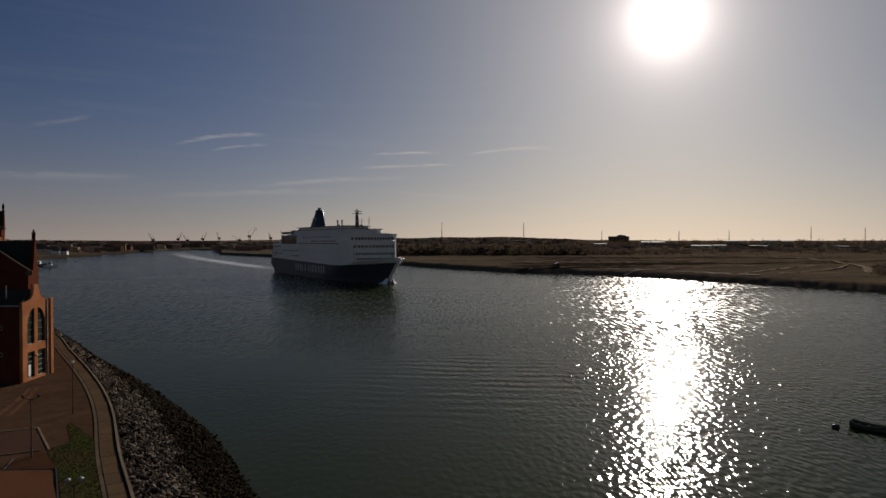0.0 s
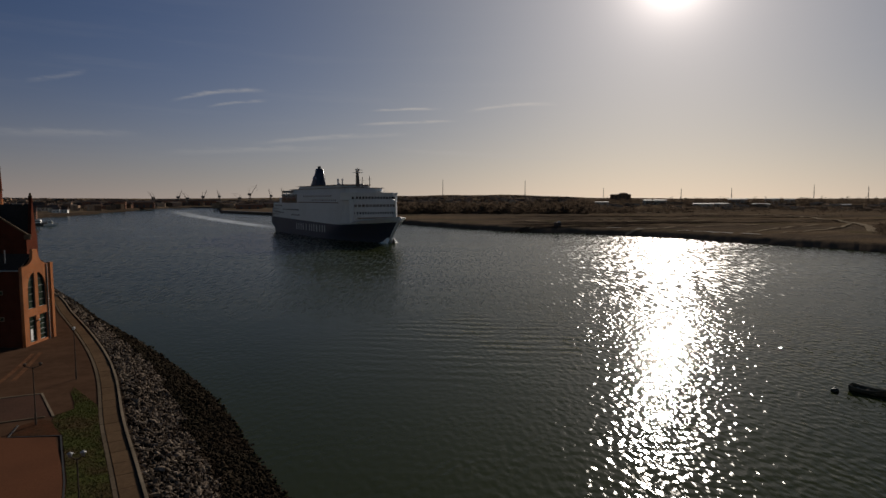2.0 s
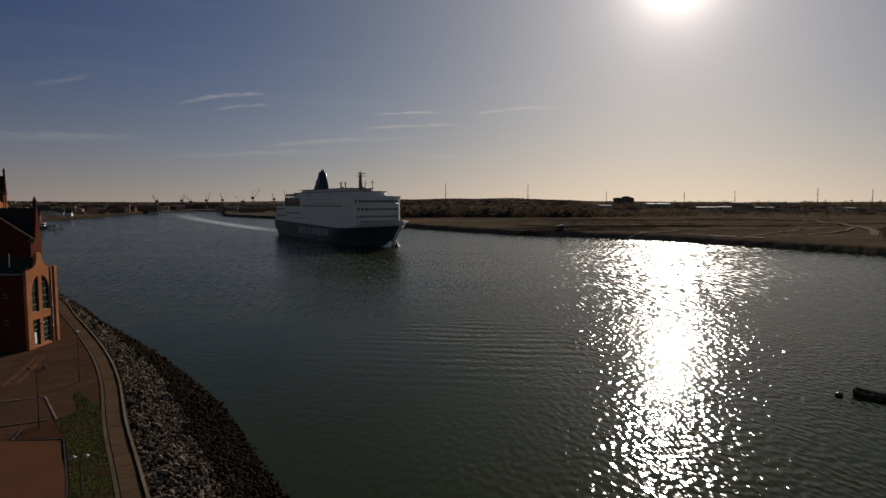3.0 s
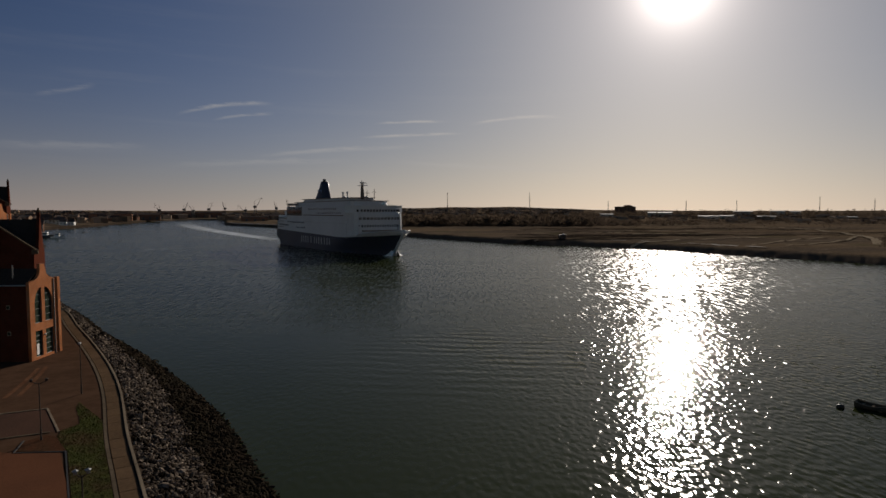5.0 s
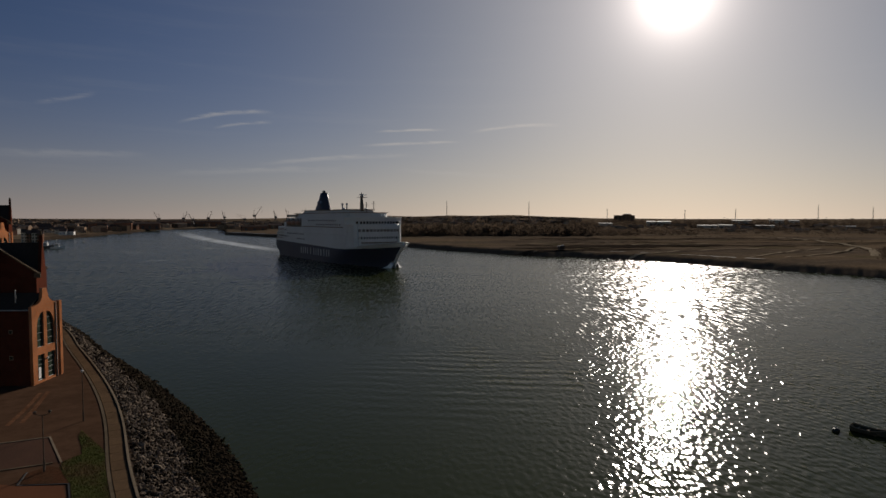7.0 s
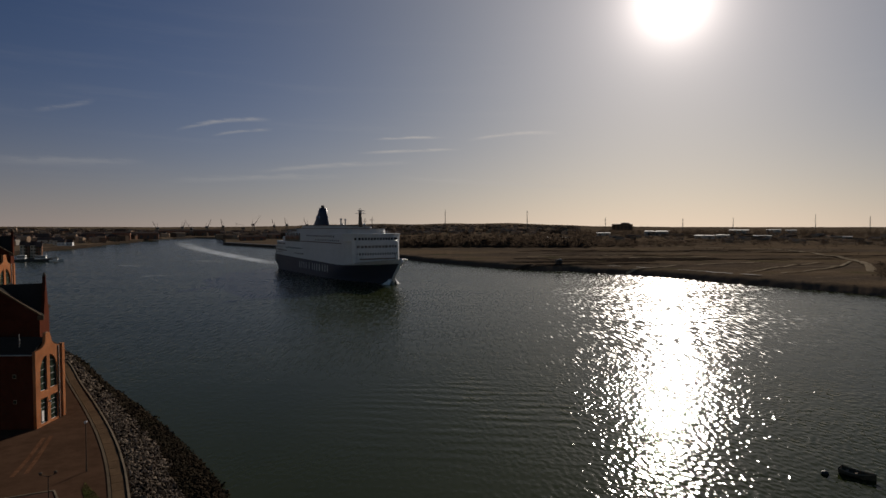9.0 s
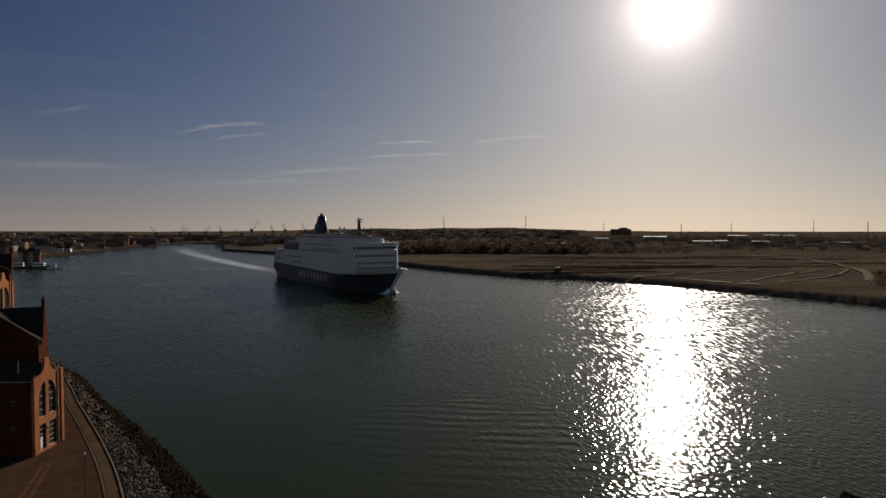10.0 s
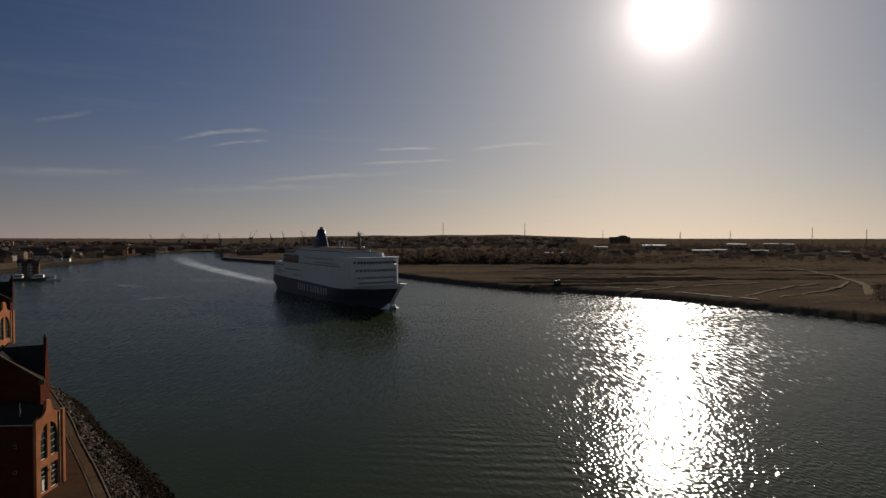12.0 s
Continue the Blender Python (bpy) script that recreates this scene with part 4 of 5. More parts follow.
def flat_area(name, outline, z, mat, label, category):
    bm = bmesh.new()
    f = bm.faces.new([bm.verts.new((x, y, z)) for x, y in outline])
    if f.normal.z < 0 or sum(a[0] * b[1] - b[0] * a[1] for a, b in zip(outline, outline[1:] + outline[:1])) < 0:
        f.normal_flip()
    bmesh.ops.triangulate(bm, faces=bm.faces[:])
    return tagged(new(name, mesh_of(name, bm, mat)), label, category, kind="structure")


def along(a, b, f):
    return a[0] + (b[0] - a[0]) * f, a[1] + (b[1] - a[1]) * f


def make_edging(name, a, b, z0, z1, wide, mat, label, category, unit=1.0):
    """A low wall or kerb from a to b, laid in single stones."""
    run = thing(name, label, category, kind="structure")
    a, b = np.array(a, float), np.array(b, float)
    n = max(1, round(np.linalg.norm(b - a) / unit))
    side = np.array([-(b - a)[1], (b - a)[0]]) / np.linalg.norm(b - a) * wide / 2
    for i in range(n):
        p, q = a + (b - a) * i / n, a + (b - a) * (i + 1) / n
        piece("edging_stone", (p - side, q - side, q + side, p + side), z0, z1, mat, run, 0.008)


def make_forecourt():
    inner = left_of(EDGE, EDGE_WAY, 1.77)
    pick = [tuple(p) for p in inner[128:164] if p[1] < 54.3]          # from beside the near lawn to its far end
    lawn = pick + [(-33.6, 53.6), (-32.9, 52.0), (-31.2, 49.7), (-30.1, 48.0), (-30.7, 46.6), (-30.2, 45.3), (-29.0, 43.9), (-27.6, 42.55), (-25.6, 39.6), (-22.9, 35.6), (-18.2, 27.4), (-13.4, 19.6)]
    flat_area("lawn", lawn, QUAY + 0.03, TURF, "patchy green lawn beside the riverside path", "grass")
    bed = [(-31.1, 42.35), (-27.7, 42.6), (-29.0, 43.95), (-30.2, 45.3), (-31.2, 45.6), (-31.9, 44.4)]
    flat_area("planting_bed", bed, QUAY + 0.035, BED, "reddish bare soil bed at the lawn's corner", "flower bed")
    flat_area("parking_bay", [(-35.2, 51.6), (-30.9, 46.5), (-34.0, 44.8), (-40.5, 41.5), (-45, 46.8), (-38.0, 50.4)], QUAY + 0.010, PARKING, "dark red-brown parking bay behind a low wall", "parking")
    flat_area("red_court", [(-27.9, 42.2), (-25.7, 39.2), (-22.6, 35.0), (-18, 27.2), (-13.2, 19.4), (-30, 12), (-44, 38), (-34, 42.6), (-31.2, 42.0)], QUAY + 0.045, RED_ASPHALT, "red tarmac court in front of the flats", "pavement")
    make_edging("bay_wall", (-44.6, 47.1), (-35.3, 51.8), QUAY - 0.1, QUAY + 0.06, 0.16, WALL_TOP, "low pale wall round the parking bay", "wall")
    make_edging("bay_wall", (-35.3, 51.8), (-30.7, 46.3), QUAY - 0.1, QUAY + 0.06, 0.16, WALL_TOP, "low pale wall round the parking bay", "wall")
    make_edging("bay_kerb", (-41.0, 41.3), (-31.3, 46.2), QUAY - 0.1, QUAY + 0.07, 0.16, COPING, "pale kerb along the parking bay", "kerb")
    make_edging("lawn_kerb", (-31.2, 42.1), (-27.7, 42.5), QUAY - 0.1, QUAY + 0.06, 0.10, TAR, "dark timber edging round the lawn", "kerb")
    make_edging("lawn_kerb", (-27.7, 42.5), (-23.0, 35.5), QUAY - 0.1, QUAY + 0.06, 0.10, TAR, "dark timber edging round the lawn", "kerb")
    make_edging("lawn_kerb", (-23.0, 35.5), (-13.3, 19.5), QUAY - 0.1, QUAY + 0.06, 0.10, TAR, "dark timber edging round the lawn", "kerb")
    make_edging("lawn_kerb", (-32.1, 44.4), (-31.2, 42.1), QUAY - 0.1, QUAY + 0.06, 0.10, TAR, "dark timber edging round the lawn", "kerb")
    # tyre-worn pale bands across the paving
    for pts in (((-41.2, 54.6), (-43.0, 59.6), (-45.4, 65.4)), ((-40.4, 55.4), (-42.3, 60.0), (-44.9, 65.9))):
        line, way = smooth_line(pts, 0.6)
        me = ribbon(line, way, np.full(len(line), 0.42), QUAY + 0.016, "worn_band", WORN)
        tagged(new("worn_band", me), "pale worn paving band", "pavement", kind="structure")
    # grass blades over the lawn
    bm_v, bm_f, rnd = [], [], random.Random(8)
    poly = np.array(lawn)
    x0, y0, x1, y1 = poly[:, 0].min(), poly[:, 1].min(), poly[:, 0].max(), poly[:, 1].max()
    while len(bm_f) < 20000:
        x, y = rnd.uniform(x0, x1), rnd.uniform(y0, y1)
        inside = False
        for (ax, ay), (bx, by) in zip(lawn, lawn[1:] + lawn[:1]):
            if (ay > y) != (by > y) and x < (bx - ax) * (y - ay) / (by - ay) + ax:
                inside = not inside
        if not inside or noise.noise(Vector((x * 0.7, y * 0.7, 0))) < -0.6:
            continue
        a, h, w = rnd.uniform(0, 6.3), rnd.uniform(0.03, 0.09), 0.03
        b = len(bm_v)
        bm_v += [(x - w * math.cos(a), y - w * math.sin(a), QUAY + 0.02), (x + w * math.cos(a), y + w * math.sin(a), QUAY + 0.02),
                 (x + rnd.uniform(-0.06, 0.06), y + rnd.uniform(-0.06, 0.06), QUAY + 0.02 + h)]
        bm_f.append((b, b + 1, b + 2))
    tagged(new("grass", raw("grass", bm_v, bm_f, TURF)), "short uneven grass tufts on the lawn", "grass", kind="stuff")


def make_lamp_post(at, tall, heads, pale=False):
    post = thing("lamp_post", ("slim twin-headed lamp post with pale lanterns beside the lawn" if pale else "slim dark twin-headed lamp post beside the lawn") if heads > 1 else "slim dark lamp post with one pale lantern on the paving", "lamp post", (*at, QUAY), 20.0, "quayside lamp posts")
    bm = bmesh.new()
    bar(bm, (0, 0, 0), (0, 0, 0.9), 0.075, 0.07, 10)
    bar(bm, (0, 0, 0.9), (0, 0, tall - 0.2), 0.045, 0.035, 10)
    part("column", bm, POST_PAINT, post)
    for k in range(heads):
        d = 0 if heads == 1 else (k - 0.5) * (0.55 if pale else 1.0)
        bm = bmesh.new()
        bar(bm, (0, 0, tall - 0.3), (d, 0, tall - 0.1), 0.03)
        part("arm", bm, POST_PAINT, post)
        bm = bmesh.new()
        bar(bm, (d, 0, tall - 0.12), (d, 0, tall + 0.06), 0.07, 0.12, 10)
        bar(bm, (d, 0, tall + 0.06), (d, 0, tall + 0.13), 0.15, 0.04, 10)
        part("lantern", bm, GALV if pale else POST_PAINT if heads > 1 else WHITE, post)


# ---- the brick flats ----
def pierced(name, outline, holes, lo, hi, mat):
    """A wall of an outline in (y, z) with openings through it, thick from x = lo to x = hi."""
    cu = bpy.data.curves.new(name, "CURVE")
    cu.dimensions, cu.fill_mode, cu.extrude = "2D", "BOTH", (hi - lo) / 2
    for pts in (outline, *holes):
        sp = cu.splines.new("POLY")
        sp.points.add(len(pts) - 1)
        for p, (a, b) in zip(sp.points, pts):
            p.co = (a, b, 0, 1)
        sp.use_cyclic_u = True
    tmp = new(name, cu)
    me = bpy.data.meshes.new_from_object(tmp.evaluated_get(bpy.context.evaluated_depsgraph_get()))
    bpy.data.objects.remove(tmp)
    bpy.data.curves.remove(cu)
    me.transform(Matrix(((0, 0, 1, (lo + hi) / 2), (1, 0, 0, 0), (0, 1, 0, 0), (0, 0, 0, 1))))
    me.materials.clear()
    me.materials.append(mat)
    return me


def half_arch(y0, y1, z0, z1, peak_right):
    """Half of a wide round-headed opening, upright on the side where the arch peaks."""
    w, spring, pts = y1 - y0, z0 + 0.5 * (z1 - z0), []
    for i in range(9):
        a = math.pi / 2 * i / 8
        y, z = w * (1 - math.cos(a)), spring + (z1 - spring) * math.sin(a)
        pts.append((y0 + y, z) if peak_right else (y1 - y, z))
    return [(y0, z0), *pts, (y1, z0)] if peak_right else [(y1, z0), *pts, (y0, z0)]


def glaze(window, outline, x):
    """Glass, a frame that follows the opening, and glazing bars."""
    bm = bmesh.new()
    slab_of(bm, outline, "x", x - 0.02, x + 0.01)
    part("pane", bm, GLASS, window)
    bm = bmesh.new()
    n = len(outline)
    for i in range(n):
        (a, b), (c, d) = outline[i], outline[(i + 1) % n]
        bar(bm, (x + 0.03, a, b), (x + 0.03, c, d), 0.06, sides=4)
    part("window_frame", bm, FRAME, window)
    ys, zs = [p[0] for p in outline], [p[1] for p in outline]
    for k in range(1, 5):
        bm = bmesh.new()
        z = min(zs) + (max(zs) - min(zs)) * k / 5
        inside = [y for y, t in outline if t >= z - 0.01] or ys
        bar(bm, (x + 0.03, min(inside), z), (x + 0.03, max(inside), z), 0.035, sides=4)
        part("glazing_bar", bm, FRAME, window)


def make_bay(at, turn, lift, label):
    """A narrow gabled bay that faces the river: two pairs of tall windows under a shaped brick gable."""
    bay = thing("gabled_bay", label, "building", at, turn, "riverside flats")
    bay.scale = (1.0, 1.12 if lift else 1.0, 1.0)
    g0, sh, top = QUAY, 14.0 + lift, 15.9 + lift
    curve = [(0.0, sh), (0.42, sh)] + [(0.42 + 1.62 * math.sin(math.pi / 2 * i / 6), sh + 0.06 + 1.1 * (1 - math.cos(math.pi / 2 * i / 6))) for i in range(1, 7)]
    mirror = [(4.85 - (y - 0.42) * 1.05 if y > 0.42 else 4.85, z) for y, z in curve[1:]]
    outline = [(0.0, g0), *curve, (2.04, top), (2.84, top), *mirror[::-1], (4.85, sh), (5.05, sh - 0.15), (5.05, g0)]
    low, mid, arch_top = 8.2 + lift, 9.1 + lift, 13.2 + lift
    holes = [half_arch(0.85, 2.15, mid, arch_top, True), half_arch(2.75, 4.2, mid, arch_top, False),
             [(0.85, 5.2 + lift), (0.85, low), (2.15, low), (2.15, 5.2 + lift)], [(2.75, 5.2 + lift), (2.75, low), (4.2, low), (4.2, 5.2 + lift)]]
    wall = new("facade_wall", pierced("facade_wall", outline, holes, -0.34, 0.0, SUNLIT_BRICK))
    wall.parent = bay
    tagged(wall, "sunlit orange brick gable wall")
    for k, h in enumerate(holes):
        w = new("arched_window" if k < 2 else "tall_window")
        w.parent = bay
        glaze(w, h, -0.2)
    bm = bmesh.new()
    box(bm, 0.02, 0.10, 4.42, 4.52, g0, sh)
    part("downpipe", bm, STEEL, bay)
    bm = bmesh.new()
    box(bm, -0.3, 0.14, 5.06, 5.62, g0, sh + 0.1, 0.03)
    part("corner_pier", bm, SUNLIT_BRICK, bay)
    bm = bmesh.new()
    # side wall away from the sun takes the brick with shade in its colour
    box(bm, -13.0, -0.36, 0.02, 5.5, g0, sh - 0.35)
    part("side_wall", bm, SHADED_BRICK, bay, "red brick side wall with shade in its colour")
    bm = bmesh.new()
    slab_of(bm, [(-0.12, sh - 0.3), (2.5, sh + 1.35), (5.6, sh - 0.3), (5.6, sh - 0.45), (2.5, sh + 1.2), (-0.12, sh - 0.45)], "x", -13.0, -0.35)
    part("roof", bm, SLATE, bay, "dark slate roof")
    bm = bmesh.new()
    bar(bm, (-13.0, -0.14, sh - 0.36), (-0.3, -0.14, sh - 0.36), 0.07)
    part("gutter", bm, GALV, bay)
    for z in (10.9, 7.9):
        w = new("side_window")
        w.parent = bay
        bm = bmesh.new()
        box(bm, -2.62, -2.18, -0.05, 0.0, z + lift, z + lift + 0.5, 0.02)
        part("window_frame", bm, TIMBER, w)
        bm = bmesh.new()
        box(bm, -2.56, -2.24, -0.065, -0.04, z + lift + 0.08, z + lift + 0.42)
        part("pane", bm, GLASS, w)
    if lift < 1:
        bm = bmesh.new()
        bar(bm, (-2.4, 1.0, sh - 0.1), (-2.4, 1.0, sh + 1.9), 0.06)
        part("flue", bm, GALV, bay)
        bm = bmesh.new()
        box(bm, -0.16, -0.13, 1.2, 1.62, 5.4, 6.7)
        part("notice", bm, WHITE, bay, "white notice in the window")
        bm = bmesh.new()
        bmesh.ops.create_icosphere(bm, subdivisions=2, radius=0.13, matrix=Matrix.Translation((0.14, 2.4, 7.6)))
        part("wall_lamp", bm, WHITE, bay)


def make_flats(at, turn, eave, ridge, peak, wide, long, cross, label):
    """A tall brick block along the river: a gable end with pale coping, a slate roof, a steep gable over the river wall."""
    flats = thing("brick_flats", label, "building", at, turn, "riverside flats")
    bm = bmesh.new()
    box(bm, -wide, 0, 0.35, long, QUAY, eave)
    part("wall", bm, SHADED_BRICK, flats)
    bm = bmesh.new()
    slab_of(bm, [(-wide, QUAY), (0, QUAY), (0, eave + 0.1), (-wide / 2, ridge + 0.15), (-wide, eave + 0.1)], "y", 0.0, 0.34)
    part("end_wall", bm, SHADED_BRICK, flats, "red brick gable end with shade in its colour")
    for side in (0, 1):
        bm = bmesh.new()
        a, b = ((0.16, eave - 0.02), (-wide / 2, ridge + 0.2)) if side == 0 else ((-wide - 0.16, eave - 0.02), (-wide / 2, ridge + 0.2))
        slab_of(bm, [a, b, (b[0], b[1] + 0.2), (a[0], a[1] + 0.2)], "y", -0.08, 0.46)
        part("coping", bm, COPING, flats, "pale stone gable coping")
        bm = bmesh.new()
        slab_of(bm, [(0.2, eave), (-wide / 2, ridge), (-wide / 2, ridge - 0.2), (0.2, eave - 0.2)] if side == 0 else
                [(-wide - 0.2, eave), (-wide / 2, ridge), (-wide / 2, ridge - 0.2), (-wide - 0.2, eave - 0.2)], "y", 0.36, long)
        part("roof", bm, SLATE, flats, "dark slate roof")
    bm = bmesh.new()
    box(bm, -0.25, 0.45, -0.1, 0.5, eave - 0.5, eave + 0.1, 0.04)
    part("kneeler", bm, COPING, flats)
    c, h = cross
    bm = bmesh.new()
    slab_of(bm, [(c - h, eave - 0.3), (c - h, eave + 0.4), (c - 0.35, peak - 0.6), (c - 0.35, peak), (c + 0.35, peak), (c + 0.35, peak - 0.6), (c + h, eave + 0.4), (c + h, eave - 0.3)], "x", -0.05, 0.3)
    part("river_gable", bm, SHADED_BRICK, flats, "shade-darkened brick gable with a stone finial")
    bm = bmesh.new()
    box(bm, -0.08, 0.34, c - 0.28, c + 0.28, peak, peak + 0.18, 0.04)
    bar(bm, (0.13, c, peak + 0.18), (0.13, c, peak + 0.55), 0.16, 0.1)
    part("finial", bm, COPING, flats)
    for s in (-1, 1):
        bm = bmesh.new()
        slab_of(bm, [(c, peak - 0.9), (c + s * (h + 0.1), eave + 0.1), (c + s * (h + 0.1), eave - 0.05), (c, peak - 1.05)], "x", -wide / 2 - 0.4, -0.06)
        part("cross_roof", bm, SLATE, flats, "steep dark slate slope")


make_path()
make_forecourt()
make_bay((-48.0, 68.0, 0), 3.0, 0.0, "orange brick gabled bay with tall arched windows facing the river")
make_flats((-51.9, 74.6, 0), 29.0, 17.2, 20.7, 21.9, 9.0, 12.0, (5.0, 2.6), "red brick flats in shade-darkened brick with slate roof and pale gable coping")
make_bay((-81.0, 106.0, 0), 12.0, 7.5, "taller orange brick gabled bay further along the quay")
make_flats((-82.5, 111.5, 0), 34.0, 23.5, 26.6, 27.6, 10.0, 14.0, (5.0, 2.6), "tall flats in shade-darkened brick with a finialled gable on the quay")
make_lamp_post((-30.9, 44.6), 4.6, 2)
make_lamp_post((-18.0, 28.95), 4.6, 2, True)
make_lamp_post((-34.95, 56.1), 4.8, 1)
make_riprap()


# ---- afloat ----
def make_dinghy(at, turn):
    boat = thing("dinghy", "small dark tarred open rowing boat lying at a mooring", "boat", at, turn)
    boat.scale = (0.8, 1.0, 0.9)
    bm = bmesh.new()
    n, rows = 14, []
    for i in range(n):
        f = i / (n - 1)
        half = 0.78 * (math.sin(math.pi * min(0.18 + 0.82 * f, 1.0) ** 0.8) ** 0.6) if f < 1 else 0.0
        x, rise = -2.1 + 4.2 * f, 0.52 + 0.28 * abs(f - 0.45) ** 2 * 4
        rows.append([(x + (0.15 * f), s * half * k, z) for s, k, z in ((-1, 1.0, rise), (-1, 0.9, 0.22), (-1, 0.45, -0.12), (1, 0.45, -0.12), (1, 0.9, 0.22), (1, 1.0, rise))])
    vs = [[bm.verts.new(p) for p in r] for r in rows]
    for a, b in zip(vs, vs[1:]):
        for j in range(5):
            bm.faces.new((a[j], b[j], b[j + 1], a[j + 1]))
    bm.faces.new(vs[0])
    bmesh.ops.remove_doubles(bm, verts=bm.verts, dist=0.005)
    bmesh.ops.solidify(bm, geom=bm.faces[:], thickness=0.05)
    part("hull", bm, BOAT_HULL, boat, "dark weathered hull")
    for side in (0, 5):
        bm = bmesh.new()
        for a, b in zip(rows, rows[1:]):
            bar(bm, a[side], b[side], 0.06, sides=6)
        part("gunwale", bm, TIMBER, boat, "paler worn gunwale")
    bm = bmesh.new()
    prism(bm, [(-1.8, -0.42), (0.9, -0.5), (1.7, -0.22), (1.7, 0.22), (0.9, 0.5), (-1.8, 0.42)], 0.02, 0.06)
    part("floor_boards", bm, TIMBER, boat, "worn timber bottom boards")
    bm = bmesh.new()
    box(bm, -2.12, -2.04, -0.5, 0.5, 0.30, 0.66, 0.01)
    part("transom_pad", bm, TIMBER, boat)
    for x, w in ((-1.3, 0.66), (-0.1, 0.74), (1.1, 0.6)):
        bm = bmesh.new()
        box(bm, x - 0.14, x + 0.14, -w, w, 0.33, 0.37, 0.01)
        part("thwart", bm, TIMBER, boat)


def make_buoy(at):
    b = thing("mooring_buoy", "dark rounded mooring buoy beside the rowing boat", "buoy", at, 15)
    bm = bmesh.new()
    bmesh.ops.create_uvsphere(bm, u_segments=14, v_segments=9, radius=0.36)
    for v in bm.verts:
        v.co.x, v.co.z = v.co.x * 1.35, v.co.z * 0.8 + 0.12
    part("float", bm, TAR, b, smooth=True)
    bm = bmesh.new()
    bar(bm, (0, 0, 0.36), (0.05, 0, 0.6), 0.04)
    part("ring", bm, GALV, b)


def make_launch(at, turn, long, name, label, mat, cabin):
    """A moored work boat: hull, wheelhouse, mast."""
    boat = thing(name, label, "boat", at, turn, "moored boats")
    boat.scale = (1.0, 1.0, 1.35)
    bm = bmesh.new()
    n, rows = 12, []
    for i in range(n):
        f = i / (n - 1)
        half = long * 0.14 * (1 - max(0, (f - 0.55) / 0.45) ** 2.2)
        x, top = -long / 2 + long * f, long * (0.085 + 0.07 * f**2.5)
        rows.append([(x, -half, top), (x, -half * 0.85, 0), (x, 0, -0.4), (x, half * 0.85, 0), (x, half, top)])
    vs = [[bm.verts.new(p) for p in r] for r in rows]
    for a, b in zip(vs, vs[1:]):
        for j in range(4):
            bm.faces.new((a[j], b[j], b[j + 1], a[j + 1]))
        bm.faces.new((a[0], a[4], b[4], b[0]))
    bm.faces.new(vs[0])
    bmesh.ops.recalc_face_normals(bm, faces=bm.faces)
    part("hull", bm, mat, boat)
    bm = bmesh.new()
    a, b, h = cabin
    box(bm, a * long, b * long, -long * 0.1, long * 0.1, long * 0.07, long * 0.07 + h, 0.15)
    house = part("wheelhouse", bm, WHITE, boat, "white wheelhouse")
    bm = bmesh.new()
    box(bm, a * long + 0.3, b * long + 0.06, -long * 0.102, long * 0.102, long * 0.07 + h * 0.55, long * 0.07 + h * 0.82)
    part("window_band", bm, SHIP_GLASS, house)
    bm = bmesh.new()
    bar(bm, ((a + b) / 2 * long, 0, long * 0.07 + h), ((a + b) / 2 * long, 0, long * 0.07 + h + 0.3 * long), 0.12)
    part("mast", bm, GALV, boat)


# ---- the far bank ----
def strip_on_land(name, pts, wide, mat, label, lift=0.4, ragged=0.25):
    """A track that follows the ground."""
    line, way = smooth_line(pts, 5.0)
    rnd = random.Random(len(label) + len(pts))
    w = np.array([wide * (1 + ragged * noise.noise(Vector((i * 0.35, wide, 1)))) for i in range(len(line))])
    a, b = left_of(line, way, (w / 2)[:, None]), left_of(line, way, (-w / 2)[:, None])
    n = len(line)
    verts = [far_point(x, y, lift) for x, y in a] + [far_point(x, y, lift) for x, y in b]
    me = raw(name, verts, [(n + i, n + i + 1, i + 1, i) for i in range(n - 1)], mat)
    tagged(new(name, me), label, "track", kind="structure")


def make_tracks():
    for pts, w in ((((296, 640), (322, 600), (318, 551), (308, 498), (288, 437), (264, 385), (224, 322)), 4.6), (((185, 760), (245, 690), (300, 645)), 3.6),
                   (((130, 520), (165, 527), (210, 530)), 3.0), (((92, 347), (138, 374), (175, 392), (212, 408)), 3.0), (((158, 322), (210, 373), (246, 400)), 1.8),
                   (((172, 314), (200, 336), (236, 368), (276, 418)), 2.2), (((110, 455), (150, 462), (200, 470)), 3.5), (((60, 470), (120, 490), (190, 500)), 3.0)):
        strip_on_land("track", pts, w, TRACK, "pale gravel track across the rough ground")
    for pts in (((20.6, 20.5), (22.5, 19.5), (24.2, 19.0), (25.4, 19.5)), ((25.7, 19.0), (27.6, 18.5)), ((17.2, 21.0), (19.0, 20.0)), ((14.6, 23), (16.0, 21.5))):
        pts = [((float(shore_at(a)) + o) * math.sin(radians(a)), (float(shore_at(a)) + o) * math.cos(radians(a))) for a, o in pts]
        strip_on_land("concrete_strip", pts, 2.6, CONCRETE, "pale concrete strip along the top of the bank", 0.45, 0.1)
    rnd = random.Random(31)
    for k in range(30):
        x, y = rnd.uniform(30, 300), rnd.uniform(395, 620)
        strip_on_land("earth_bank", ((x, y), (x + 40, y + rnd.uniform(-4, 6)), (x + rnd.uniform(70, 120), y + rnd.uniform(-5, 12))), rnd.uniform(3, 9), EARTH, "dark strip of scraped earth", 0.35, 0.5)


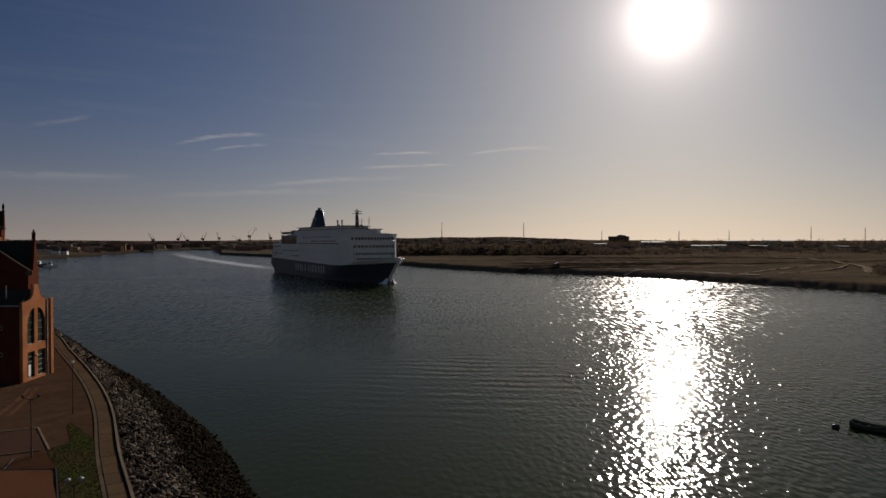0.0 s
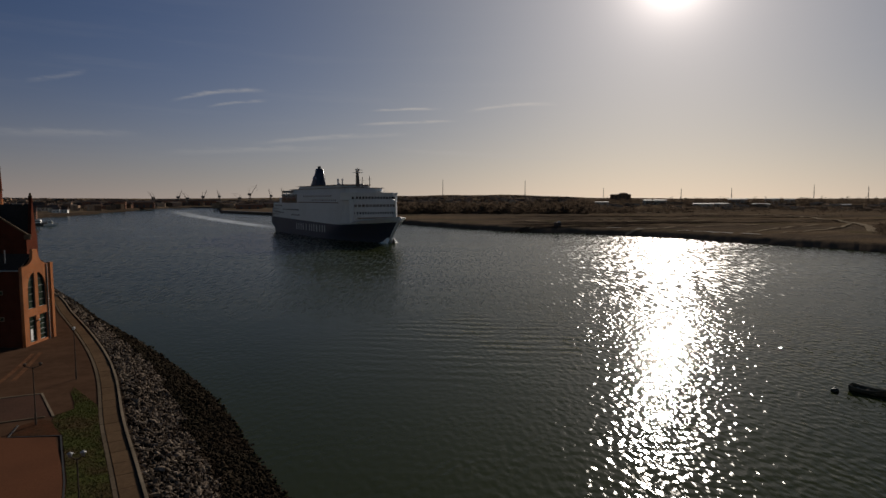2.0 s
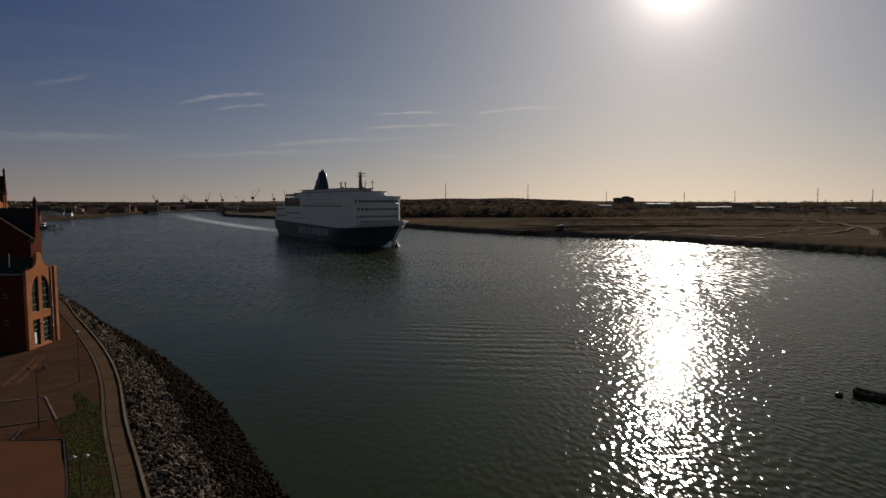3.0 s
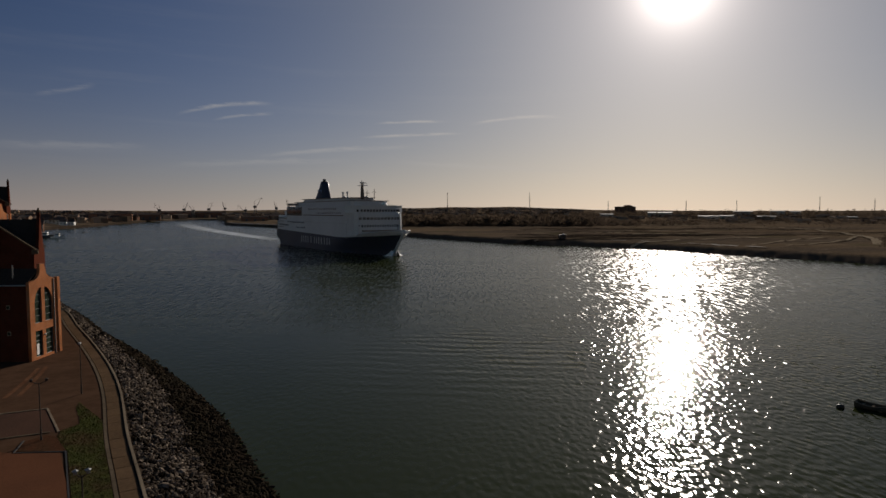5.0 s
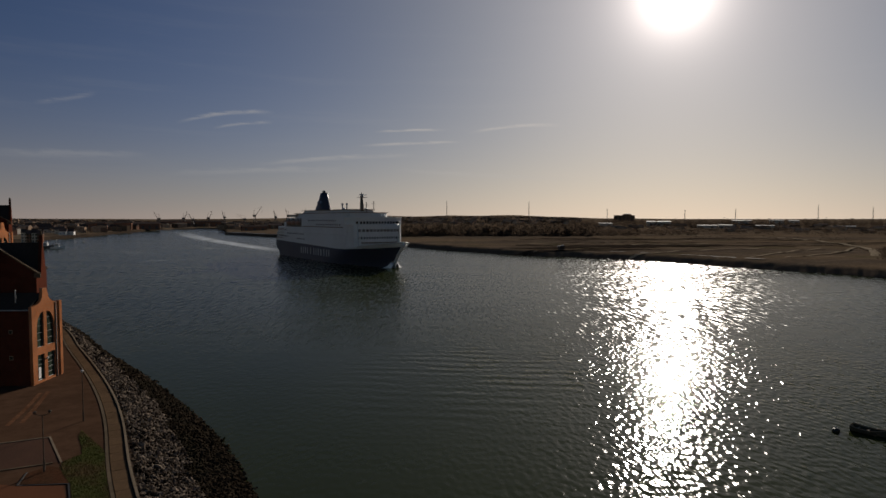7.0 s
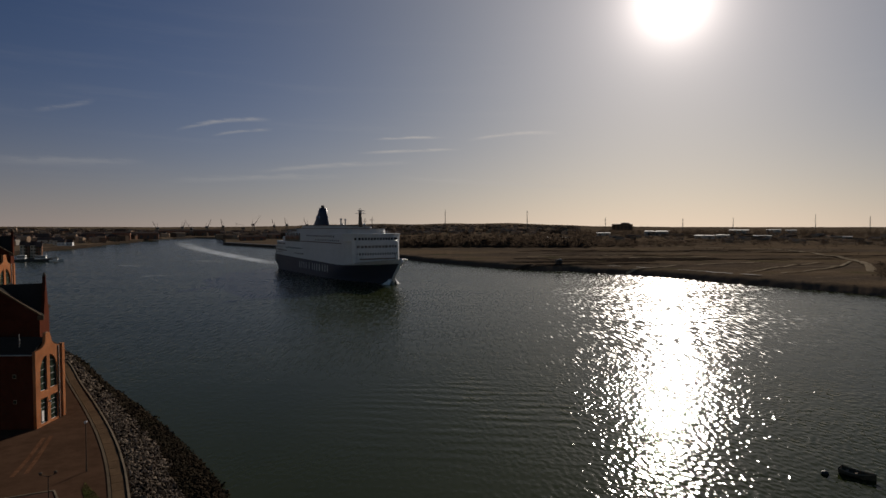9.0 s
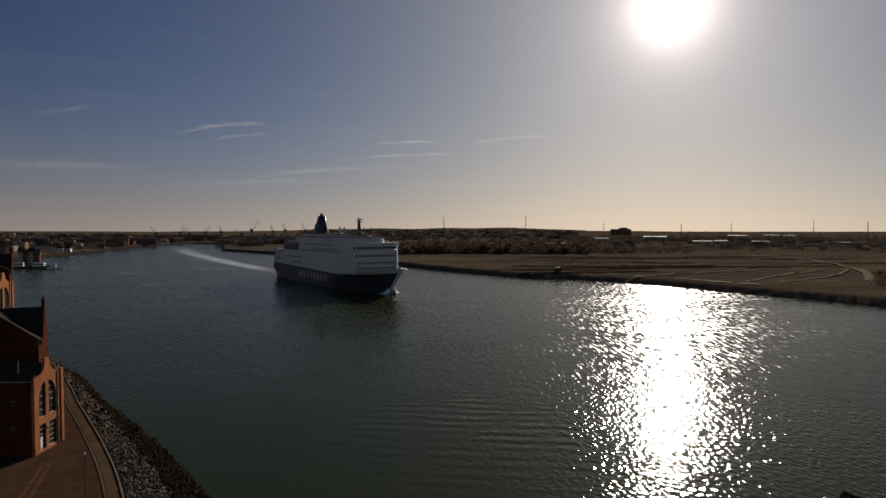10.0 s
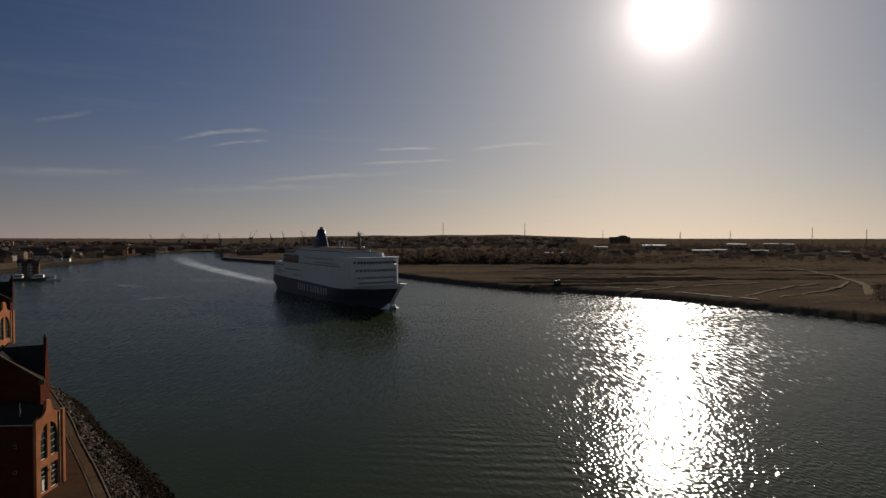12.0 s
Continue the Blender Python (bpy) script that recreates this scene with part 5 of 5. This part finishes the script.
def crown(rnd, tall, wide, twigs, size):
    """Twig clumps of one bare tree: small tilted flakes in an uneven crown, with forked limbs."""
    verts, faces = [], []

    def flake(p, s):
        a, b = rnd.uniform(0, 6.3), rnd.uniform(-1.2, 1.2)
        u = np.array([math.cos(a), math.sin(a), 0.3 * b])
        v = np.array([-math.sin(a) * 0.4, math.cos(a) * 0.4, 0.9 + 0.2 * b])
        k = len(verts)
        verts.extend([p - u * s, p + v * s * rnd.uniform(0.6, 1.3), p + u * s * rnd.uniform(0.6, 1.2), p - v * s * 0.7])
        faces.append((k, k + 1, k + 2, k + 3))

    def limb(a, b, r):
        k = len(verts)
        for p, q in ((a, r), (b, r * 0.45)):
            for j in range(3):
                verts.append(np.array(p) + np.array([q * math.cos(2.09 * j), q * math.sin(2.09 * j), 0]))
        faces.extend([(k + j, k + (j + 1) % 3, k + 3 + (j + 1) % 3, k + 3 + j) for j in range(3)])

    limb((0, 0, -0.6), (0, 0, tall * 0.5), tall * 0.022)
    lobes = []
    for _ in range(5):
        a, r = rnd.uniform(0, 6.3), rnd.uniform(0.15, 0.6) * wide
        c = np.array([r * math.cos(a), r * math.sin(a), tall * rnd.uniform(0.28, 0.85)])
        limb((0, 0, tall * 0.32), c, tall * 0.011)
        lobes.append((c, wide * rnd.uniform(0.3, 0.55), tall * rnd.uniform(0.14, 0.24)))
    for i in range(twigs):
        c, w, h = lobes[i % 5]
        d = np.array([rnd.gauss(0, 1) for _ in range(3)])
        d *= rnd.random() ** 0.45 / np.linalg.norm(d)
        flake(c + d * np.array([w, w, h]), size * rnd.uniform(0.6, 1.4))
    return np.array(verts), faces


def make_woods(name, label, spots, tall, twigs=46, fine=1.0):
    rnd = random.Random(len(label))
    kinds = [crown(rnd, 1.0, 0.46, twigs, 0.085 * fine) for _ in range(8)]
    shrub = [crown(rnd, 0.75, 0.85, twigs, 0.11 * fine) for _ in range(6)]
    vs, fs, base = [], [], 0
    for x, y, k in spots:
        v, f = rnd.choice(kinds if k > 0.7 else shrub)
        h = tall * k * rnd.uniform(0.75, 1.25)
        a = rnd.uniform(0, 6.3)
        c, s = math.cos(a), math.sin(a)
        w = v @ np.array([[c, s, 0], [-s, c, 0], [0, 0, 1]]) * h * np.array([rnd.uniform(0.9, 1.5)] * 2 + [1.0])
        vs.append(w + np.array(far_point(x, y)))
        fs += [tuple(base + i for i in q) for q in f]
        base += len(v)
    o = new(name, raw(name, np.concatenate(vs), fs, TWIGS))
    tagged(o, label, "trees", kind="stuff")


def belt(rnd, az0, az1, r0, r1, count, low, high):
    out = []
    for _ in range(count):
        az, r = rnd.uniform(az0, az1), rnd.uniform(r0, r1)
        if r > shore_at(az) + 25:
            out.append((r * math.sin(radians(az)), r * math.cos(radians(az)), rnd.uniform(low, high)))
    return out


def make_shed(at, turn, long, wide, tall, label, roof=None, wall=None):
    s = thing("industrial_shed", label, "shed", at, turn, "industrial sheds")
    bm = bmesh.new()
    box(bm, -long / 2, long / 2, -wide / 2, wide / 2, -1.5, tall)
    part("wall", bm, wall or SHED, s)
    bm = bmesh.new()
    slab_of(bm, [(-wide / 2 - 0.4, tall), (0, tall + wide * 0.13), (wide / 2 + 0.4, tall), (wide / 2 + 0.4, tall + 0.3), (0, tall + wide * 0.13 + 0.35), (-wide / 2 - 0.4, tall + 0.3)], "x", -long / 2 - 0.4, long / 2 + 0.4)
    part("roof", bm, roof or SHED_ROOF, s)
    n = max(2, int(long / 12))
    for i in range(n):
        bm = bmesh.new()
        x = -long / 2 + long * (i + 0.5) / n
        box(bm, x - 2, x + 2, -wide / 2 - 0.15, -wide / 2 + 0.05, 0, tall * 0.6)
        part("door", bm, STEEL, s)


def make_house(at, turn, long, wide, tall, wall, label, group="far town"):
    h = thing("house", label, "house", at, turn, group)
    bm = bmesh.new()
    box(bm, -long / 2, long / 2, -wide / 2, wide / 2, -2, tall)
    body = part("wall", bm, wall, h)
    bm = bmesh.new()
    slab_of(bm, [(-wide / 2 - 0.4, tall - 0.1), (0, tall + wide * 0.4), (wide / 2 + 0.4, tall - 0.1)], "x", -long / 2 - 0.3, long / 2 + 0.3)
    roof = part("roof", bm, FAR_ROOF, h)
    bm = bmesh.new()
    box(bm, long * 0.3, long * 0.3 + 1.2, -0.5, 0.5, tall + wide * 0.25, tall + wide * 0.4 + 1.4)
    part("chimney", bm, FAR_BRICK, roof)
    n = max(2, int(long / 4))
    for i in range(n):
        for z in np.arange(1.2, tall - 1.2, 2.8):
            bm = bmesh.new()
            x = -long / 2 + long * (i + 0.5) / n
            box(bm, x - 0.6, x + 0.6, -wide / 2 - 0.06, -wide / 2 + 0.02, z, z + 1.4)
            part("window", bm, GLASS, body)


def make_crane(at, turn, tall, reach):
    c = thing("dock_crane", "tall dark steel dockside jib crane on the skyline", "crane", at, turn, "dock cranes")
    bm = bmesh.new()
    for x, y in ((-4, -4), (4, -4), (4, 4), (-4, 4)):
        bar(bm, (x, y, -2), (x * 0.35, y * 0.35, tall * 0.55), 0.55, 0.45, 6)
    for f in (0.2, 0.38):
        k = 4 * (1 - 0.65 * f / 0.55)
        for (ax, ay), (bx, by) in (((-k, -k), (k, -k)), ((k, -k), (k, k)), ((k, k), (-k, k)), ((-k, k), (-k, -k))):
            bar(bm, (ax, ay, tall * f), (bx, by, tall * f), 0.3, sides=5)
    part("portal", bm, STEEL, c)
    bm = bmesh.new()
    box(bm, -4.5, 2.5, -2, 2, tall * 0.55, tall * 0.55 + 4.5, 0.3)
    part("cab", bm, STEEL, c)
    bm = bmesh.new()
    foot, tip = Vector((1.5, 0, tall * 0.58)), Vector((reach, 0, tall * 1.15))
    for y in (-1.1, 1.1):
        bar(bm, foot + Vector((0, y, 0)), tip, 0.42, 0.25, 5)
    for i in range(1, 8):
        p = foot.lerp(tip, i / 8)
        w = 1.1 * (1 - i / 8)
        bar(bm, p + Vector((0, -w, 0)), p + Vector((0, w, 0)), 0.18, sides=4)
    part("jib", bm, STEEL, c)
    bm = bmesh.new()
    bar(bm, (-2, 0, tall * 0.62), (-1.5, 0, tall * 0.95), 0.4, 0.3, 5)
    bar(bm, (-1.5, 0, tall * 0.95), tip, 0.12, sides=4)
    bar(bm, tip, tip - Vector((0, 0, tall * 0.4)), 0.12, sides=4)
    part("mast", bm, STEEL, c)


def make_mast(at, tall, name="lattice_mast", label="thin tall lattice mast standing far off on the plain"):
    m = thing(name, label, "mast", at, 15, "far masts")
    bm = bmesh.new()
    k = 1.1
    corners = ((-k, -k), (k, -k), (k, k), (-k, k))
    for x, y in corners:
        bar(bm, (x, y, -3), (x * 0.45, y * 0.45, tall), 0.22, 0.16, 5)
    for i in range(14):
        z0, z1 = tall * i / 14, tall * (i + 1) / 14
        s0, s1 = 1 - 0.55 * i / 14, 1 - 0.55 * (i + 1) / 14
        for (ax, ay), (bx, by) in zip(corners, corners[1:] + corners[:1]):
            bar(bm, (ax * s0, ay * s0, z0), (bx * s1, by * s1, z1), 0.11, sides=4)
    part("tower", bm, STEEL, m)


def make_power_block(at, turn):
    b = thing("concrete_block", "big grey windowless concrete block with a rounded roof house", "building", at, turn)
    bm = bmesh.new()
    box(bm, -30, 30, -14, 14, -3, 19, 0.4)
    part("wall", bm, TOWN, b)
    bm = bmesh.new()
    slab_of(bm, [(x * 1.2 + 8, 19 + 4.5 * math.sqrt(max(0, 1 - (x / 12) ** 2))) for x in np.linspace(-12, 12, 11)], "y", -7, 7)
    part("roof_house", bm, FAR_ROOF, b)
    for i in range(5):
        bm = bmesh.new()
        box(bm, -26 + 11 * i, -20 + 11 * i, -14.2, -13.9, 3, 15)
        part("panel", bm, FAR_ROOF, b)


def make_hut(at, turn):
    h = thing("hut", "small dark site hut with a pale roof on the flat ground", "hut", at, turn)
    bm = bmesh.new()
    box(bm, -2.0, 2.0, -1.3, 1.3, 0.25, 2.5, 0.05)
    part("body", bm, TAR, h)
    bm = bmesh.new()
    box(bm, -2.2, 2.2, -1.5, 1.5, 2.5, 2.75, 0.05)
    part("roof", bm, STEEL, h)
    bm = bmesh.new()
    box(bm, 0.4, 1.5, -1.0, 0.6, 2.76, 3.3, 0.05)
    part("roof_tank", bm, WHITE, h)
    for x in (-1.4, 1.4):
        bm = bmesh.new()
        bar(bm, (x, -1.35, 0.4), (x, 1.35, 0.4), 0.42, sides=12)
        part("wheel_pair", bm, STEEL, h)


def make_wharf():
    """The timber-faced wharf at the dock mouth."""
    w = thing("wharf", "long dark wharf wall at the dock entrance", "wharf", kind="structure")
    a, b = np.array([-344.0, 918.0]), np.array([-212.0, 770.0])
    for i in range(11):
        p, q = a + (b - a) * i / 11, a + (b - a) * (i + 1) / 11
        n = np.array([(b - a)[1], -(b - a)[0]]) / np.linalg.norm(b - a)
        n = n if n @ p < 0 else -n
        piece("wharf_panel", (p + n * 3, q + n * 3, q - n * 9, p - n * 9), -1.5, 3.6, TAR, w, 0.004)


def make_sea_wall():
    """The dark stone revetment below the town, on the outer side of the bend."""
    az = np.arange(-42.0, -25.6, 0.12)
    rows = []
    for off, z in ((-4.0, -0.6), (3.5, 3.3), (7.0, 3.6), (9.0, 2.0)):
        rad = shore_at(az) + off + np.array([noise.noise(Vector((a * 3.0, 9.1, off))) for a in az])
        rows += [(d * math.sin(radians(a)), d * math.cos(radians(a)), z) for a, d in zip(az, rad)]
    n = len(az)
    faces = [(j * n + i, (j + 1) * n + i, (j + 1) * n + i + 1, j * n + i + 1) for j in range(3) for i in range(n - 1)]
    tagged(new("sea_wall", raw("sea_wall", rows, faces, EARTH)), "dark stone revetment along the far shore", "wall", kind="structure")


def make_far_bank():
    make_tracks()
    make_sea_wall()
    make_wharf()
    rnd = random.Random(12)
    make_woods("scrub_belt", "dark belt of bare winter trees behind the flat land", belt(rnd, -9, 13, 680, 780, 760, 0.45, 1.0) + belt(rnd, -9, 13, 675, 690, 300, 0.2, 0.4) + belt(rnd, -14, -8, 760, 900, 160, 0.4, 0.9) + belt(rnd, -10, 14, 780, 1150, 620, 0.4, 0.85) + belt(rnd, 12, 17, 690, 800, 150, 0.25, 0.7) + belt(rnd, 15, 22, 720, 900, 130, 0.15, 0.45), 11.5)
    make_woods("far_wood", "distant dark bare woods along the skyline", belt(rnd, 11, 42, 1230, 1380, 900, 0.5, 1.15) + belt(rnd, 13, 40, 780, 1230, 900, 0.2, 0.55) + belt(rnd, -14, 12, 1500, 2700, 500, 0.5, 0.9), 12.0, 40, 0.6)
    make_woods("north_wood", "bare trees among the houses on the far shore", belt(rnd, -42, -22, 950, 2300, 700, 0.4, 1.0), 11.0, 40, 0.6)
    make_woods("shore_scrub", "low tangled scrub on the flat ground by the track", belt(rnd, 35.2, 41, 350, 460, 130, 0.2, 0.75) + belt(rnd, 16, 34, 600, 850, 120, 0.1, 0.3), 9.0, 60, 0.6)
    for x, y, turn, long, wide, tall in ((400, 1180, 12, 44, 12, 8), (412, 985, 20, 30, 8, 5), (448, 1000, 20, 20, 8, 5), (560, 1180, 30, 34, 11, 10), (632, 1190, 30, 26, 10, 10),
                                         (668, 1195, 30, 20, 10, 9), (584, 905, 33, 22, 7, 4), (505, 985, 25, 26, 7, 4), (300, 1190, 14, 26, 8, 6), (150, 900, 8, 16, 7, 5), (175, 905, 8, 14, 7, 5)):
        make_shed(far_point(x, y), -turn, long, wide, tall, "low industrial shed with a bright metal roof")
    make_power_block(far_point(517, 1828), -16)
    for az, r, tall in ((-0.5, 1800, 62), (7.2, 1800, 60), (14.3, 2200, 40), (20.9, 1700, 34), (24.9, 2000, 36), (30.9, 1900, 44), (34.5, 1900, 38)):
        make_mast(far_point(r * math.sin(radians(az)), r * math.cos(radians(az))), tall)
    make_hut(far_point(72, 400), 25)
    for az, r, tall, reach, turn in ((-26.0, 1620, 30, 14, 160), (-24.0, 1640, 34, 10, 60), (-23.3, 1600, 28, 12, 170), (-22.0, 1640, 34, 9, 40), (-20.7, 1700, 34, 8, 150),
                                     (-18.1, 1500, 40, 16, 30), (-19.0, 1520, 24, 16, 200), (-16.3, 1560, 32, 8, 140), (-15.2, 1580, 36, 8, 150), (-13.4, 1600, 36, 10, 160)):
        make_crane(far_point(r * math.sin(radians(az)), r * math.cos(radians(az))), turn, tall, reach)
    # the town on the north shore
    for k in range(44):
        az, r = rnd.uniform(-41, -22.5), rnd.uniform(0, 1)
        r = float(shore_at(az)) + 80 + 700 * r**1.3
        x, y = r * math.sin(radians(az)), r * math.cos(radians(az))
        make_house(far_point(x, y), rnd.uniform(-40, 40), rnd.uniform(9, 26), rnd.uniform(8, 11), rnd.uniform(5, 9), rnd.choice((FAR_BRICK, FAR_BRICK, RENDER, SHED)), "far terraced house with a dark pitched roof")
    for az, r, long, tall in ((-32.95, 900, 8, 4.5), (-32.4, 905, 7, 4.5)):
        make_house(far_point(r * math.sin(radians(az)), r * math.cos(radians(az))), 20, long, 9, tall, WHITE, "bright white house on the far shore")
    for az, r, long, wide, tall in ((-28.7, 1230, 28, 20, 12), (-30.6, 1180, 24, 18, 11), (-27.2, 1330, 60, 24, 10), (-24.8, 1650, 80, 30, 12), (-21.9, 1640, 70, 30, 11), (-18.2, 1060, 40, 18, 6), (-15.5, 1180, 60, 20, 7), (-12.5, 1250, 50, 20, 7)):
        make_shed(far_point(r * math.sin(radians(az)), r * math.cos(radians(az))), 25, long, wide, tall, "dark brick dockside warehouse", FAR_ROOF, FAR_BRICK)
    # a marina of tall pale flats behind the moorings
    for k in range(4):
        make_house(far_point(-371 - 6.2 * k, 540 + 2 * k), 30, 4.6, 9, 11 + k % 2, RENDER if k % 2 else FAR_BRICK, "narrow waterside block of flats")


def make_distant_town():
    """Small pitched and flat blocks, too many and too far to count, between the trees."""
    rnd = random.Random(44)
    vs, fs = [], []
    for az0, az1, r0, r1, n, low, high in ((-14, 12, 1350, 2800, 650, 3, 6), (12, 41, 880, 1250, 90, 2, 3.6), (-42, -22, 1000, 2200, 500, 5, 9), (-21, -12, 1150, 1700, 200, 4, 9)):
        for _ in range(n):
            az, r = radians(rnd.uniform(az0, az1)), rnd.uniform(r0, r1)
            if r < shore_at(math.degrees(az)) + 30:
                continue
            x, y, z = far_point(r * math.sin(az), r * math.cos(az))
            a, l, w, h = rnd.uniform(-0.9, 0.9), rnd.uniform(3, 9) * (1 if rnd.random() < 0.9 else 2), rnd.uniform(3, 5), rnd.uniform(low, high)
            c, s = math.cos(a), math.sin(a)
            b = len(vs)
            top = h + rnd.choice((0.2, 1.6, 2.4))
            for u, v, t in ((-l, -w, -1), (l, -w, -1), (l, w, -1), (-l, w, -1), (-l, -w, h), (l, -w, h), (l, w, h), (-l, w, h), (-l, 0, top), (l, 0, top)):
                vs.append((x + u * c - v * s, y + u * s + v * c, z + t))
            fs += [tuple(b + i for i in q) for q in ((0, 1, 5, 4), (2, 3, 7, 6), (1, 2, 6, 9, 5), (3, 0, 4, 8, 7), (4, 5, 9, 8), (6, 7, 8, 9))]
    tagged(new("distant_town", raw("distant_town", vs, fs, TOWN)), "hazy scatter of small far-off houses and works", "town", kind="stuff")


make_dinghy((46.9, 67.6, 0.0), -48.0)
make_buoy((43.6, 68.2, 0.0))
make_launch((-344, 482, 0), 10, 15, "work_boat", "white and dark work boat moored by the far shore", STEEL, (-0.3, 0.1, 2.6))
make_launch((-330, 484, 0), 8, 15, "work_boat", "white cabin boat moored by the far shore", STEEL, (-0.35, 0.2, 2.4))
make_launch((-318, 483, 0), 20, 10, "work_boat", "small dark tug with a white bow at the mooring", WHITE, (-0.2, 0.1, 2.2))
make_distant_town()
make_launch((-374, 608, 0), 80, 3.6, "work_boat", "small dark boat lying off the far shore", TAR, (-0.2, 0.1, 0.8))
make_far_bank()
